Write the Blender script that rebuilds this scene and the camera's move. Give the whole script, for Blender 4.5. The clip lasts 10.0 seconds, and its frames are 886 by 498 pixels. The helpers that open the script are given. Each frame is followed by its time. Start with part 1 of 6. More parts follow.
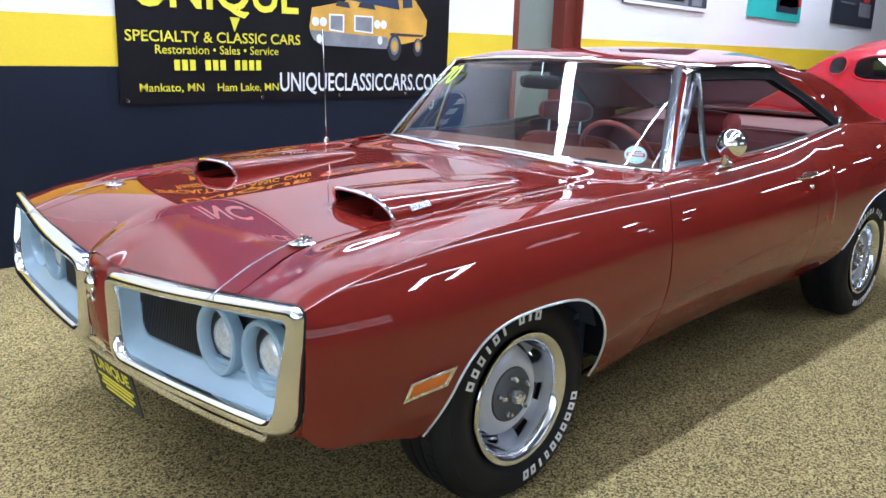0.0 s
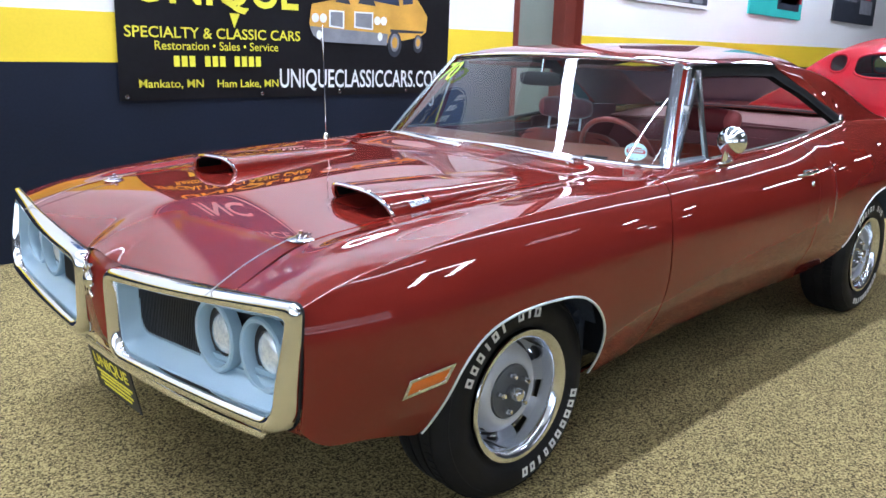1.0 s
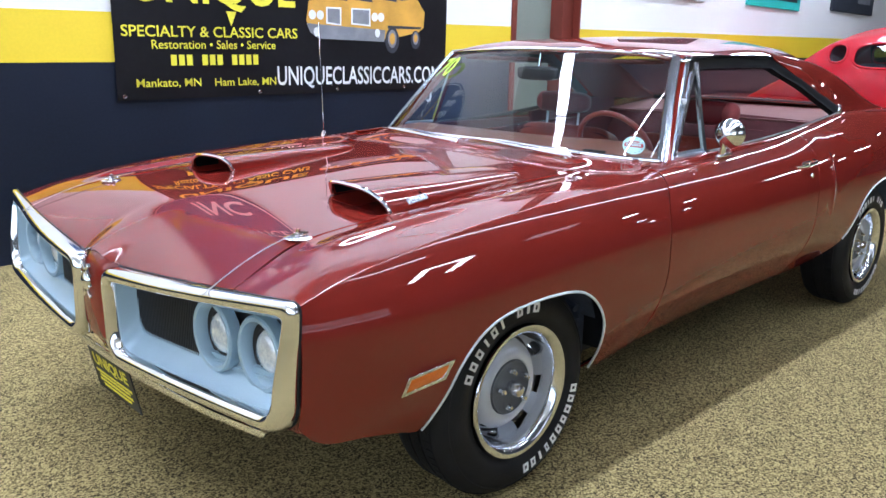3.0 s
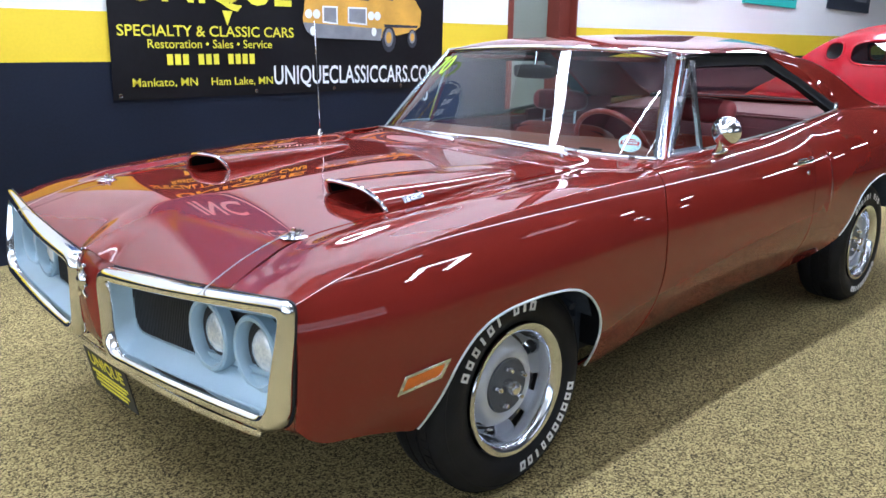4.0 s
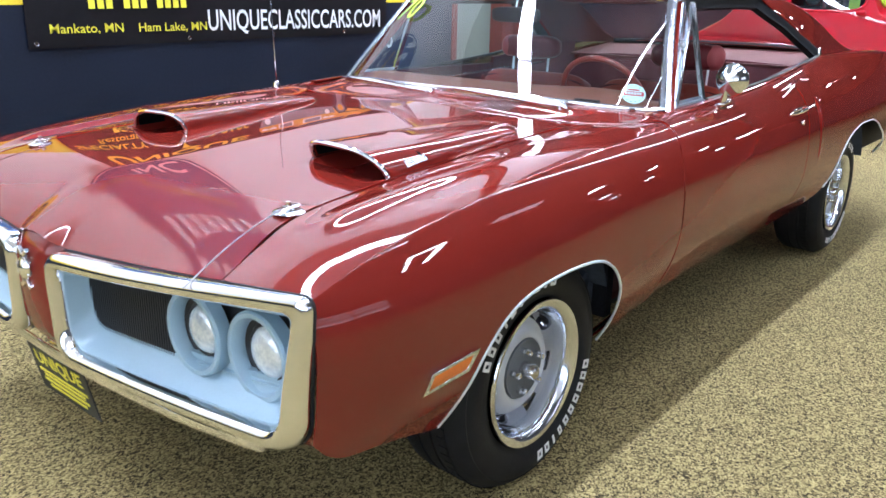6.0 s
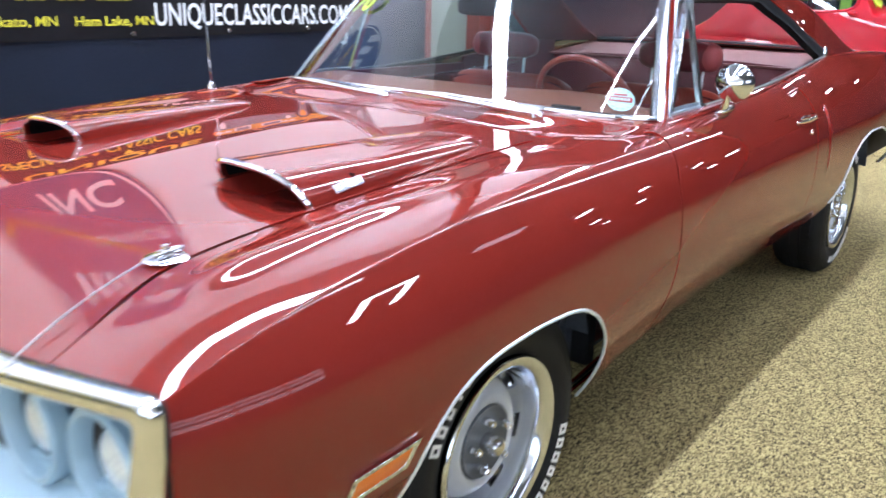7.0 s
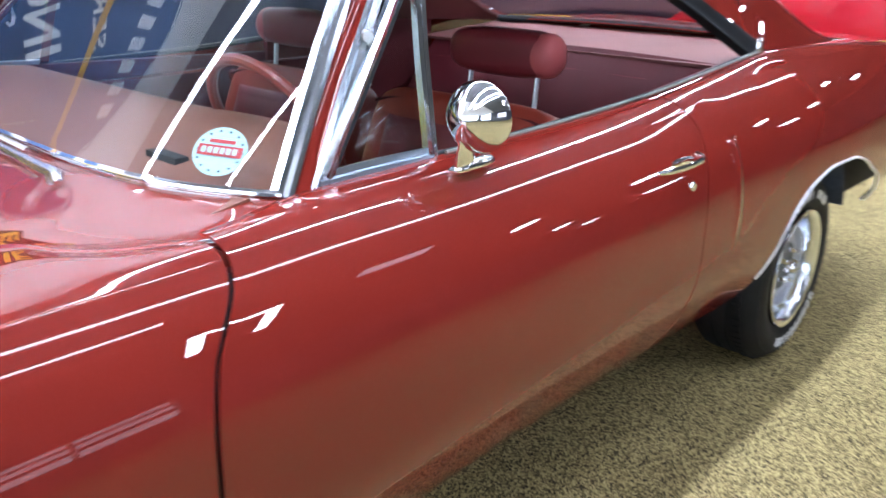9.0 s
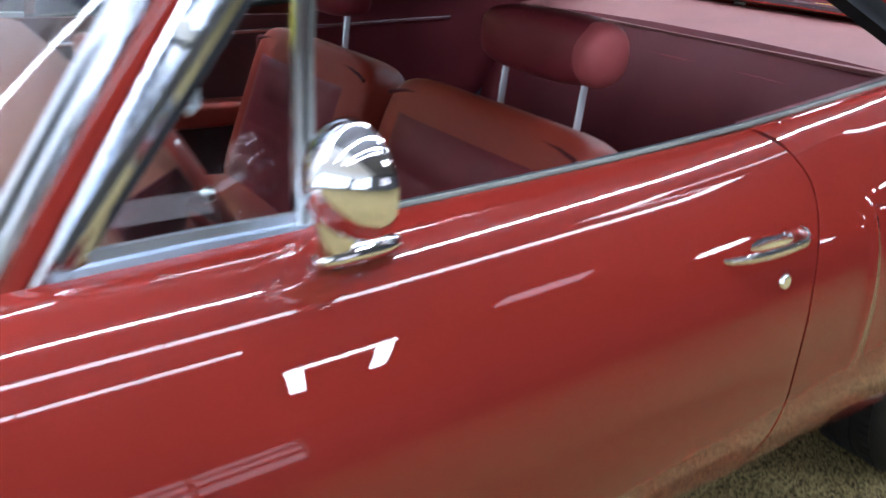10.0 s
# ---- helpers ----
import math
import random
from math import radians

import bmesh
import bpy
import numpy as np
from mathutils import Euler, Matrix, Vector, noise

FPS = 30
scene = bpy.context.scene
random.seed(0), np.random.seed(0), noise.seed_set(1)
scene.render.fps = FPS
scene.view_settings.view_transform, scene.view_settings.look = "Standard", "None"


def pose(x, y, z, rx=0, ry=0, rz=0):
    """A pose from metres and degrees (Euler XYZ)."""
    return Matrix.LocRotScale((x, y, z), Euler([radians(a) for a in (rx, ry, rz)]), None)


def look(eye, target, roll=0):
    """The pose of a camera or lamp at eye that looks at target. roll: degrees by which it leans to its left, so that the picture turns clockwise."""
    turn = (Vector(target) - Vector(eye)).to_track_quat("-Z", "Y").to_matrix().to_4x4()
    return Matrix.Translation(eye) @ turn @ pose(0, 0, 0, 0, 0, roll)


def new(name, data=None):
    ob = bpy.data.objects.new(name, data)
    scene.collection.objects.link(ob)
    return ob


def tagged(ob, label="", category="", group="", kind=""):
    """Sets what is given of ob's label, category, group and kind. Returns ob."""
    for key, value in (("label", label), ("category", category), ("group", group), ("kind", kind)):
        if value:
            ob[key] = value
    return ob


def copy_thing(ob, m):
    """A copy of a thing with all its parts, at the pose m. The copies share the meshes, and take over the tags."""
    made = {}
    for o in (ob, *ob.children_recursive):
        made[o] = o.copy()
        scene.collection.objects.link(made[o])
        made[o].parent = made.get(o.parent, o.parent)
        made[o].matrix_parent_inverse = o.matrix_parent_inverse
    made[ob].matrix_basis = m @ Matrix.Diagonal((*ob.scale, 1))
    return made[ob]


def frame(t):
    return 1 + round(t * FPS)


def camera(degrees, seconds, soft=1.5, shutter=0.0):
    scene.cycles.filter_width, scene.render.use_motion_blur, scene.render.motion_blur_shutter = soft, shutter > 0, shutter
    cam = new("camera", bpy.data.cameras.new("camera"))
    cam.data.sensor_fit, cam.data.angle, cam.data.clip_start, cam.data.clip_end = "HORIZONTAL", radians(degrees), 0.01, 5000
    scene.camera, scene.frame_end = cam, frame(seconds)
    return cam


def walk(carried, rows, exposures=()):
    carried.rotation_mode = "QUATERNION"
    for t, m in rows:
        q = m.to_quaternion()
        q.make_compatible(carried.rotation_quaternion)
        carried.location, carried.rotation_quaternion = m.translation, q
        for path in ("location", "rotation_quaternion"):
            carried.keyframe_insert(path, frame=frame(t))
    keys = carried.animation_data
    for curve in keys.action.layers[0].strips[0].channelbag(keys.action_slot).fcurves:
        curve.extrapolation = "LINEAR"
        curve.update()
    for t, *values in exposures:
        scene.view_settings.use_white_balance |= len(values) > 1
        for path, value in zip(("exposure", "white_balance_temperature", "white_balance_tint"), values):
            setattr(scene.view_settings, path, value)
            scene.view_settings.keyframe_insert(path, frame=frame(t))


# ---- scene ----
cam = camera(58.1, 10.0, shutter=0.5)
PATH = [
    (0, (-1.701, -2.287, 1.315), (-0.332, -0.903, 0.855), 1.9),
    (0.5, (-1.698, -2.286, 1.313), (-0.33, -0.903, 0.849), 2.0),
    (1, (-1.695, -2.284, 1.312), (-0.327, -0.901, 0.845), 2.0),
    (1.5, (-1.695, -2.285, 1.312), (-0.328, -0.903, 0.843), 2.0),
    (2, (-1.697, -2.287, 1.312), (-0.332, -0.905, 0.837), 1.9),
    (2.5, (-1.689, -2.287, 1.314), (-0.327, -0.902, 0.838), 1.5),
    (4, (-1.679, -2.291, 1.312), (-0.313, -0.912, 0.832), 1.1),
    (4.5, (-1.67, -2.215, 1.308), (-0.279, -0.861, 0.828), 1.3),
    (5, (-1.675, -2.104, 1.315), (-0.19, -0.854, 0.835), 1.4),
    (5.5, (-1.69, -2.021, 1.308), (-0.202, -0.789, 0.789), 1.2),
    (5.7, (-1.676, -1.976, 1.298), (-0.206, -0.753, 0.712), 1.1),
    (6.8, (-1.330, -1.769, 1.277), (0.149, -0.566, 0.674), 1.5),
    (7, (-1.229, -1.711, 1.256), (0.269, -0.527, 0.659), 1.6),
    (7.5, (-0.886, -1.672, 1.244), (0.696, -0.603, 0.646), 0.7),
    (8, (-0.514, -1.682, 1.258), (1.061, -0.617, 0.636), 0.5),
    (8.5, (-0.172, -1.668, 1.258), (1.396, -0.602, 0.627), 1.0),
    (9, (0.267, -1.664, 1.257), (1.679, -0.412, 0.594), 2.0),
    (9.5, (0.562, -1.608, 1.264), (1.763, -0.201, 0.506), 3.4),
    (10, (0.893, -1.479, 1.273), (1.991, -0.003, 0.490), 4.1),
]
walk(cam, [(t, look(eye, target, roll)) for t, eye, target, roll in PATH], ((0.0, -0.2), (4.0, -0.2), (5.5, -0.05), (7.0, 0.26), (8.5, 0.36), (9.0, 0.34), (9.5, 0.46), (10.0, 0.20)))

import collections

# ---- light: showroom with rows of ceiling tubes and bright panes behind the camera ----
world = bpy.data.worlds.new("world")
scene.world = world
world.use_nodes = True
world.node_tree.nodes["Background"].inputs[0].default_value = (0.9, 0.95, 1.0, 1)
world.node_tree.nodes["Background"].inputs[1].default_value = 0.15
TUBE_POWER = 46.0
CEILING = 4.6


# ---- materials ----
def material(name, color, rough=0.5, metal=0.0, coat=0.0, vary=0.12, scale=6.0, fine=120.0, bump=0.0, second=None, spec=0.5, coat_rough=0.03, detail=4.0):
    """A surface with colour variation at two scales and a fine relief."""
    m = bpy.data.materials.new(name)
    m.use_nodes = True
    n, l = m.node_tree.nodes, m.node_tree.links
    b = n["Principled BSDF"]
    co = n.new("ShaderNodeTexCoord")
    big, small = n.new("ShaderNodeTexNoise"), n.new("ShaderNodeTexNoise")
    big.inputs["Scale"].default_value, small.inputs["Scale"].default_value = scale, fine
    big.inputs["Detail"].default_value, small.inputs["Detail"].default_value = detail, 3.0
    for t in (big, small):
        l.new(co.outputs["Object"], t.inputs["Vector"])
    add = n.new("ShaderNodeMath")
    add.operation = "MULTIPLY_ADD"
    add.inputs[1].default_value = 0.6
    l.new(big.outputs[0], add.inputs[0])
    half = n.new("ShaderNodeMath")
    half.operation = "MULTIPLY"
    half.inputs[1].default_value = 0.4
    l.new(small.outputs[0], half.inputs[0])
    l.new(half.outputs[0], add.inputs[2])
    ramp = n.new("ShaderNodeValToRGB")
    dark = second if second else tuple(c * (1 - vary) for c in color)
    light = color if second else tuple(min(1, c * (1 + vary)) for c in color)
    ramp.color_ramp.elements[0].color, ramp.color_ramp.elements[1].color = (*dark, 1), (*light, 1)
    ramp.color_ramp.elements[0].position, ramp.color_ramp.elements[1].position = 0.35, 0.65
    l.new(add.outputs[0], ramp.inputs[0])
    l.new(ramp.outputs[0], b.inputs["Base Color"])
    b.inputs["Roughness"].default_value, b.inputs["Metallic"].default_value = rough, metal
    b.inputs["Coat Weight"].default_value, b.inputs["Coat Roughness"].default_value = coat, coat_rough
    b.inputs["Specular IOR Level"].default_value = spec
    if bump:
        bp = n.new("ShaderNodeBump")
        bp.inputs["Strength"].default_value, bp.inputs["Distance"].default_value = bump, 0.004
        l.new(small.outputs[0], bp.inputs["Height"])
        l.new(bp.outputs[0], b.inputs["Normal"])
    return m


def glowing(name, color, strength):
    m = bpy.data.materials.new(name)
    m.use_nodes = True
    b = m.node_tree.nodes["Principled BSDF"]
    b.inputs["Base Color"].default_value = (0.8, 0.8, 0.8, 1)
    b.inputs["Emission Color"].default_value, b.inputs["Emission Strength"].default_value = (*color, 1), strength
    return m


def clear_glass(name, tint, rough=0.0):
    """Thin window glass: a clear sheet with a mirror-like gloss by Fresnel."""
    m = bpy.data.materials.new(name)
    m.use_nodes = True
    n, l = m.node_tree.nodes, m.node_tree.links
    n.remove(n["Principled BSDF"])
    out = n["Material Output"]
    tr, gl, mx, fr = n.new("ShaderNodeBsdfTransparent"), n.new("ShaderNodeBsdfGlossy"), n.new("ShaderNodeMixShader"), n.new("ShaderNodeLayerWeight")
    power, gain = n.new("ShaderNodeMath"), n.new("ShaderNodeMath")
    power.operation, gain.operation = "POWER", "MULTIPLY_ADD"
    power.inputs[1].default_value, gain.inputs[1].default_value, gain.inputs[2].default_value = 4.0, 0.75, 0.07
    tr.inputs[0].default_value = (*tint, 1)
    gl.inputs["Roughness"].default_value = rough
    fr.inputs[0].default_value = 0.5
    l.new(fr.outputs["Facing"], power.inputs[0])
    l.new(power.outputs[0], gain.inputs[0])
    l.new(gain.outputs[0], mx.inputs[0])
    l.new(tr.outputs[0], mx.inputs[1])
    l.new(gl.outputs[0], mx.inputs[2])
    l.new(mx.outputs[0], out.inputs[0])
    return m


def carpet_material():
    m = bpy.data.materials.new("speckled carpet")
    m.use_nodes = True
    n, l = m.node_tree.nodes, m.node_tree.links
    b = n["Principled BSDF"]
    co = n.new("ShaderNodeTexCoord")
    fine, mid, big = (n.new("ShaderNodeTexNoise") for _ in range(3))
    tuft, tuft_mix = n.new("ShaderNodeTexVoronoi"), n.new("ShaderNodeMath")
    tuft.inputs["Scale"].default_value = 190.0
    l.new(co.outputs["Object"], tuft.inputs["Vector"])
    tuft_mix.operation = "MULTIPLY_ADD"
    tuft_mix.inputs[1].default_value = 0.42
    tuft_part = n.new("ShaderNodeSeparateColor")
    l.new(tuft.outputs["Color"], tuft_part.inputs[0])
    l.new(tuft_part.outputs[0], tuft_mix.inputs[0])
    soft_part = n.new("ShaderNodeMath")
    soft_part.operation = "MULTIPLY"
    soft_part.inputs[1].default_value = 0.58
    l.new(fine.outputs[0], soft_part.inputs[0])
    l.new(soft_part.outputs[0], tuft_mix.inputs[2])
    for t, s, d in ((fine, 70.0, 6.0), (mid, 9.0, 4.0), (big, 0.9, 3.0)):
        t.inputs["Scale"].default_value, t.inputs["Detail"].default_value, t.inputs["Roughness"].default_value = s, d, 0.62
        l.new(co.outputs["Object"], t.inputs["Vector"])
    speck = n.new("ShaderNodeValToRGB")
    e = speck.color_ramp.elements
    e[0].position, e[0].color = 0.33, (0.055, 0.043, 0.024, 1)
    e[1].position, e[1].color = 0.68, (0.54, 0.43, 0.20, 1)
    x = e.new(0.48)
    x.color = (0.265, 0.205, 0.088, 1)
    l.new(tuft_mix.outputs[0], speck.inputs[0])
    tone = n.new("ShaderNodeMixRGB")
    tone.blend_type = "MULTIPLY"
    tone.inputs[0].default_value = 1.0
    span = n.new("ShaderNodeMapRange")
    span.inputs["From Min"].default_value, span.inputs["From Max"].default_value = 0.3, 0.7
    span.inputs["To Min"].default_value, span.inputs["To Max"].default_value = 0.82, 1.15
    blend = n.new("ShaderNodeMath")
    blend.operation = "MULTIPLY_ADD"
    blend.inputs[1].default_value = 0.45
    more = n.new("ShaderNodeMath")
    more.operation = "MULTIPLY"
    more.inputs[1].default_value = 0.55
    l.new(mid.outputs[0], more.inputs[0])
    l.new(big.outputs[0], blend.inputs[0])
    l.new(more.outputs[0], blend.inputs[2])
    l.new(blend.outputs[0], span.inputs[0])
    l.new(speck.outputs[0], tone.inputs[1])
    l.new(span.outputs[0], tone.inputs[2])
    l.new(tone.outputs[0], b.inputs["Base Color"])
    b.inputs["Roughness"].default_value = 0.95
    b.inputs["Specular IOR Level"].default_value = 0.15
    bp = n.new("ShaderNodeBump")
    bp.inputs["Strength"].default_value, bp.inputs["Distance"].default_value = 0.6, 0.003
    l.new(tuft_mix.outputs[0], bp.inputs["Height"])
    l.new(bp.outputs[0], b.inputs["Normal"])
    return m


PAINT = material("dark red car paint", (0.180, 0.0170, 0.0120), 0.5, 0.0, 1.0, 0.04, 3.0, 900.0, spec=0.0, coat_rough=0.008)
PAINT.node_tree.nodes["Principled BSDF"].inputs["Coat IOR"].default_value = 1.51
CHROME = material("chrome", (0.82, 0.83, 0.85), 0.05, 1.0, vary=0.02, fine=60.0)
BRIGHT = material("brushed bright trim", (0.72, 0.73, 0.76), 0.22, 1.0, vary=0.05, fine=200.0)
SILVER = material("silver-blue paint", (0.29, 0.42, 0.51), 0.40, 0.1, 0.3, 0.05, 5.0, 300.0)
ARGENT = material("argent wheel paint", (0.52, 0.56, 0.63), 0.36, 0.25, 0.3, 0.05, 9.0, 300.0)
POLISHED = material("polished aluminium", (0.74, 0.77, 0.82), 0.14, 1.0, vary=0.04, fine=90.0)
BLACK = material("black paint", (0.012, 0.013, 0.016), 0.5, vary=0.3, fine=200.0)
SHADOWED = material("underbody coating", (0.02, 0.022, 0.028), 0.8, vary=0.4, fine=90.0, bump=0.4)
LINER = material("dusty inner fender", (0.035, 0.045, 0.065), 0.7, vary=0.4, fine=60.0, bump=0.3)
RUBBER = material("tyre rubber", (0.0085, 0.009, 0.011), 0.6, vary=0.35, scale=14.0, fine=260.0, bump=0.25, spec=0.25)
MOUTH_BLACK = material("flat black scoop lining", (0.004, 0.004, 0.005), 0.7, vary=0.3, fine=200.0, spec=0.1)
SIGN_BLUE = material("deep blue sign face", (0.028, 0.085, 0.21), 0.45, vary=0.1, scale=2.0)
SEAL = material("window seal rubber", (0.012, 0.014, 0.017), 0.6, vary=0.3, fine=200.0, spec=0.25)
TRIM_METAL = material("polished trim metal", (0.52, 0.56, 0.60), 0.15, 1.0, vary=0.05, fine=150.0)
FELT = material("grey window felt", (0.16, 0.17, 0.15), 0.8, vary=0.3, fine=300.0)
WHITE_LETTER = material("white lettering", (0.80, 0.80, 0.79), 0.55, vary=0.05, fine=300.0)
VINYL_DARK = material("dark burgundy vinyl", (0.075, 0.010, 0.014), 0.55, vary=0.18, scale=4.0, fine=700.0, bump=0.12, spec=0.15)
SILL_STEEL = material("satin steel sill", (0.42, 0.50, 0.58), 0.28, 0.85, vary=0.06)
# chrome parts whose bright reflections are put into a pale, mostly non-metal colour
PALE_CHROME = material("chrome with bright reflections in its colour", (0.78, 0.84, 0.88), 0.3, 0.35, vary=0.04)
VINYL = material("burgundy vinyl", (0.155, 0.020, 0.026), 0.42, vary=0.18, scale=4.0, fine=700.0, bump=0.12, spec=0.28)
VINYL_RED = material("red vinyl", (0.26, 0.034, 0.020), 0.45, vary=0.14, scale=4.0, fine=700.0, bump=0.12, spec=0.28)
VINYL_PINK = material("faded pink vinyl", (0.36, 0.075, 0.08), 0.45, vary=0.12, scale=6.0, fine=700.0, bump=0.1, spec=0.28)
BRAID = material("braided steel wire", (0.42, 0.40, 0.38), 0.5, 0.3, vary=0.2, fine=400.0)
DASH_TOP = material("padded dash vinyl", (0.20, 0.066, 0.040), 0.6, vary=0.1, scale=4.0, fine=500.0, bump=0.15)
HEADLINER = material("dark red headliner", (0.10, 0.022, 0.02), 0.85, vary=0.15, fine=500.0, bump=0.1)
SHELF_CLOTH = material("mauve shelf board", (0.16, 0.052, 0.047), 0.75, vary=0.1, fine=500.0, bump=0.1)
RED_WHEEL = material("red steering wheel plastic", (0.22, 0.03, 0.022), 0.28, coat=0.4, vary=0.08)
AMBER = material("amber lens", (0.72, 0.16, 0.015), 0.25, coat=0.6, vary=0.1, fine=160.0)
LAMP_GLASS = material("headlight glass", (0.74, 0.85, 0.95), 0.12, 0.4, 1.0, 0.30, 22.0, 110.0, bump=0.35)
GLASS = clear_glass("window glass", (0.74, 0.81, 0.80))
DARK_GLASS = clear_glass("tinted glass", (0.42, 0.52, 0.54))
WALL_WHITE = material("white wall paint", (0.80, 0.80, 0.81), 0.7, vary=0.03, scale=0.8, fine=60.0, bump=0.05)
WALL_YELLOW = material("yellow wall paint", (0.80, 0.58, 0.035), 0.55, vary=0.05, scale=1.2, fine=60.0, bump=0.05)
DARK_WALL = material("slate grey wall paint", (0.10, 0.105, 0.12), 0.6, vary=0.15, scale=0.7, fine=40.0)
WALL_NAVY = material("navy wall paint", (0.008, 0.012, 0.024), 0.5, spec=0.2, vary=0.2, scale=1.0, fine=60.0, bump=0.05)
OXIDE = material("red-oxide steel paint", (0.16, 0.028, 0.018), 0.45, vary=0.15, scale=3.0, fine=80.0, bump=0.05)
DOOR_GREY = material("grey-green door paint", (0.20, 0.23, 0.20), 0.5, vary=0.08, scale=1.5, fine=60.0)
VINYL_BLACK = material("black banner vinyl", (0.006, 0.006, 0.008), 0.4, spec=0.25, vary=0.25, scale=2.0, fine=30.0, bump=0.02)
PRINT_YELLOW = material("yellow banner print", (0.78, 0.70, 0.06), 0.45, vary=0.05, scale=3.0)
PRINT_WHITE = material("white banner print", (0.78, 0.80, 0.82), 0.45, vary=0.04, scale=3.0)
PRINT_GOLD = material("golden car print", (0.62, 0.33, 0.055), 0.45, vary=0.22, scale=5.0)
PRINT_GREY = material("grey print", (0.22, 0.23, 0.26), 0.45, vary=0.2, scale=9.0)
PRINT_DARK = material("dark print", (0.03, 0.035, 0.05), 0.45, vary=0.2, scale=9.0)
PRINT_BLUE = material("blue-black print", (0.025, 0.04, 0.09), 0.4, vary=0.2, scale=5.0)
PRINT_TEAL = material("teal poster print", (0.03, 0.48, 0.44), 0.5, vary=0.05)
PRINT_RED = material("red print", (0.55, 0.03, 0.04), 0.5, vary=0.1)
LIME = material("fluorescent marker paint", (0.62, 0.88, 0.08), 0.6, vary=0.1)
HOT_RED = material("bright red car paint", (0.44, 0.002, 0.014), 0.45, 0.0, 0.45, 0.04, 3.0, 900.0, spec=0.15)
DECAL_WHITE = material("pale cyan decal", (0.52, 0.76, 0.78), 0.5, vary=0.04)
CEILING_DARK = material("dark grey ceiling deck", (0.16, 0.165, 0.18), 0.85, vary=0.15, scale=0.6)
TUBE_LIGHT = glowing("fluorescent tube", (0.85, 0.96, 1.20), TUBE_POWER)
TUBE_STRONG = glowing("high-output fluorescent tube", (0.85, 0.96, 1.20), 2.2 * TUBE_POWER)
TUBE_DIM = glowing("dim fluorescent tube", (0.85, 0.96, 1.20), 0.40 * TUBE_POWER)
STOREFRONT = glowing("overcast daylight through glass", (0.76, 0.89, 1.10), 3.0)
CLERESTORY = glowing("daylight through high windows", (0.86, 0.88, 1.10), 1.6)
PALE_PANEL = glowing("dim lavender light panel", (0.95, 0.80, 1.05), 4.0)
CARPET = carpet_material()


# ---- building helpers ----
def tab(x, *pts):
    """Smooth curve through (x, value) pairs."""
    if x <= pts[0][0]:
        return pts[0][1]
    if x >= pts[-1][0]:
        return pts[-1][1]
    for i in range(len(pts) - 1):
        if x <= pts[i + 1][0]:
            break
    (x0, a), (x1, b) = pts[i], pts[i + 1]
    h = x1 - x0
    d = (b - a) / h
    dl = (a - pts[i - 1][1]) / (x0 - pts[i - 1][0]) if i > 0 else d
    dr = (pts[i + 2][1] - b) / (pts[i + 2][0] - x1) if i + 2 < len(pts) else d
    m0 = 0.0 if d * dl <= 0 else 2 * d * dl / (d + dl)
    m1 = 0.0 if d * dr <= 0 else 2 * d * dr / (d + dr)
    t = (x - x0) / h
    return (2 * t**3 - 3 * t**2 + 1) * a + (t**3 - 2 * t**2 + t) * h * m0 + (-2 * t**3 + 3 * t**2) * b + (t**3 - t**2) * h * m1


def ease(a, b, x):
    t = min(1.0, max(0.0, (x - a) / (b - a)))
    return t * t * (3 - 2 * t)


def span(a, b, n):
    return [a + (b - a) * i / n for i in range(n + 1)]


def place(name, me, mat, parent=None, label="", smooth=35, thick=0.0, bevel=0.0):
    """Links a mesh as an object under parent, at the world's place of its points."""
    me.materials.append(mat)
    if smooth:
        me.shade_smooth()
        me.set_sharp_from_angle(angle=radians(smooth))
    ob = new(name, me)
    if parent is not None:
        ob.parent = parent
        ob.matrix_parent_inverse = ROOTS.get(parent.name, Matrix()).inverted()
    if label:
        ob["label"] = label
    if thick:
        mod = ob.modifiers.new("thickness", "SOLIDIFY")
        mod.thickness, mod.offset = thick, 0.0
        crisp = ob.modifiers.new("crisp_rim", "EDGE_SPLIT")
        crisp.split_angle, crisp.use_edge_sharp = radians(max(60, smooth)), False
    if bevel:
        mod = ob.modifiers.new("edge", "BEVEL")
        mod.width, mod.segments, mod.limit_method = bevel, 2, "ANGLE"
    return ob


ROOTS = {}


def thing(name, at, label, category, group="", parent=None):
    """An Empty at a thing's base, or at a part's own place."""
    ob = new(name)
    ob.empty_display_size = 0.1
    ob.matrix_basis = Matrix.Translation(at)
    ROOTS[ob.name] = Matrix.Translation(at)
    if parent is not None:
        ob.parent = parent
        ob.matrix_parent_inverse = ROOTS[parent.name].inverted()
        if label:
            ob["label"] = label
        return ob
    return tagged(ob, label, category, group)


def data(name, verts, faces):
    me = bpy.data.meshes.new(name)
    me.from_pydata([tuple(v) for v in verts], [], faces)
    me.validate()
    bm = bmesh.new()
    bm.from_mesh(me)
    bmesh.ops.remove_doubles(bm, verts=bm.verts, dist=1e-5)
    bmesh.ops.recalc_face_normals(bm, faces=bm.faces)
    bm.to_mesh(me)
    bm.free()
    return me


def sheet(fn, us, vs, close_u=False, keep=None):
    """Points and faces of a surface fn(u, v)."""
    verts = [fn(u, v) for u in us for v in vs]
    nu, nv, faces = len(us), len(vs), []
    for i in range(nu if close_u else nu - 1):
        for j in range(nv - 1):
            if keep and not keep(i, j):
                continue
            k = (i + 1) % nu
            faces.append((i * nv + j, k * nv + j, k * nv + j + 1, i * nv + j + 1))
    return verts, faces


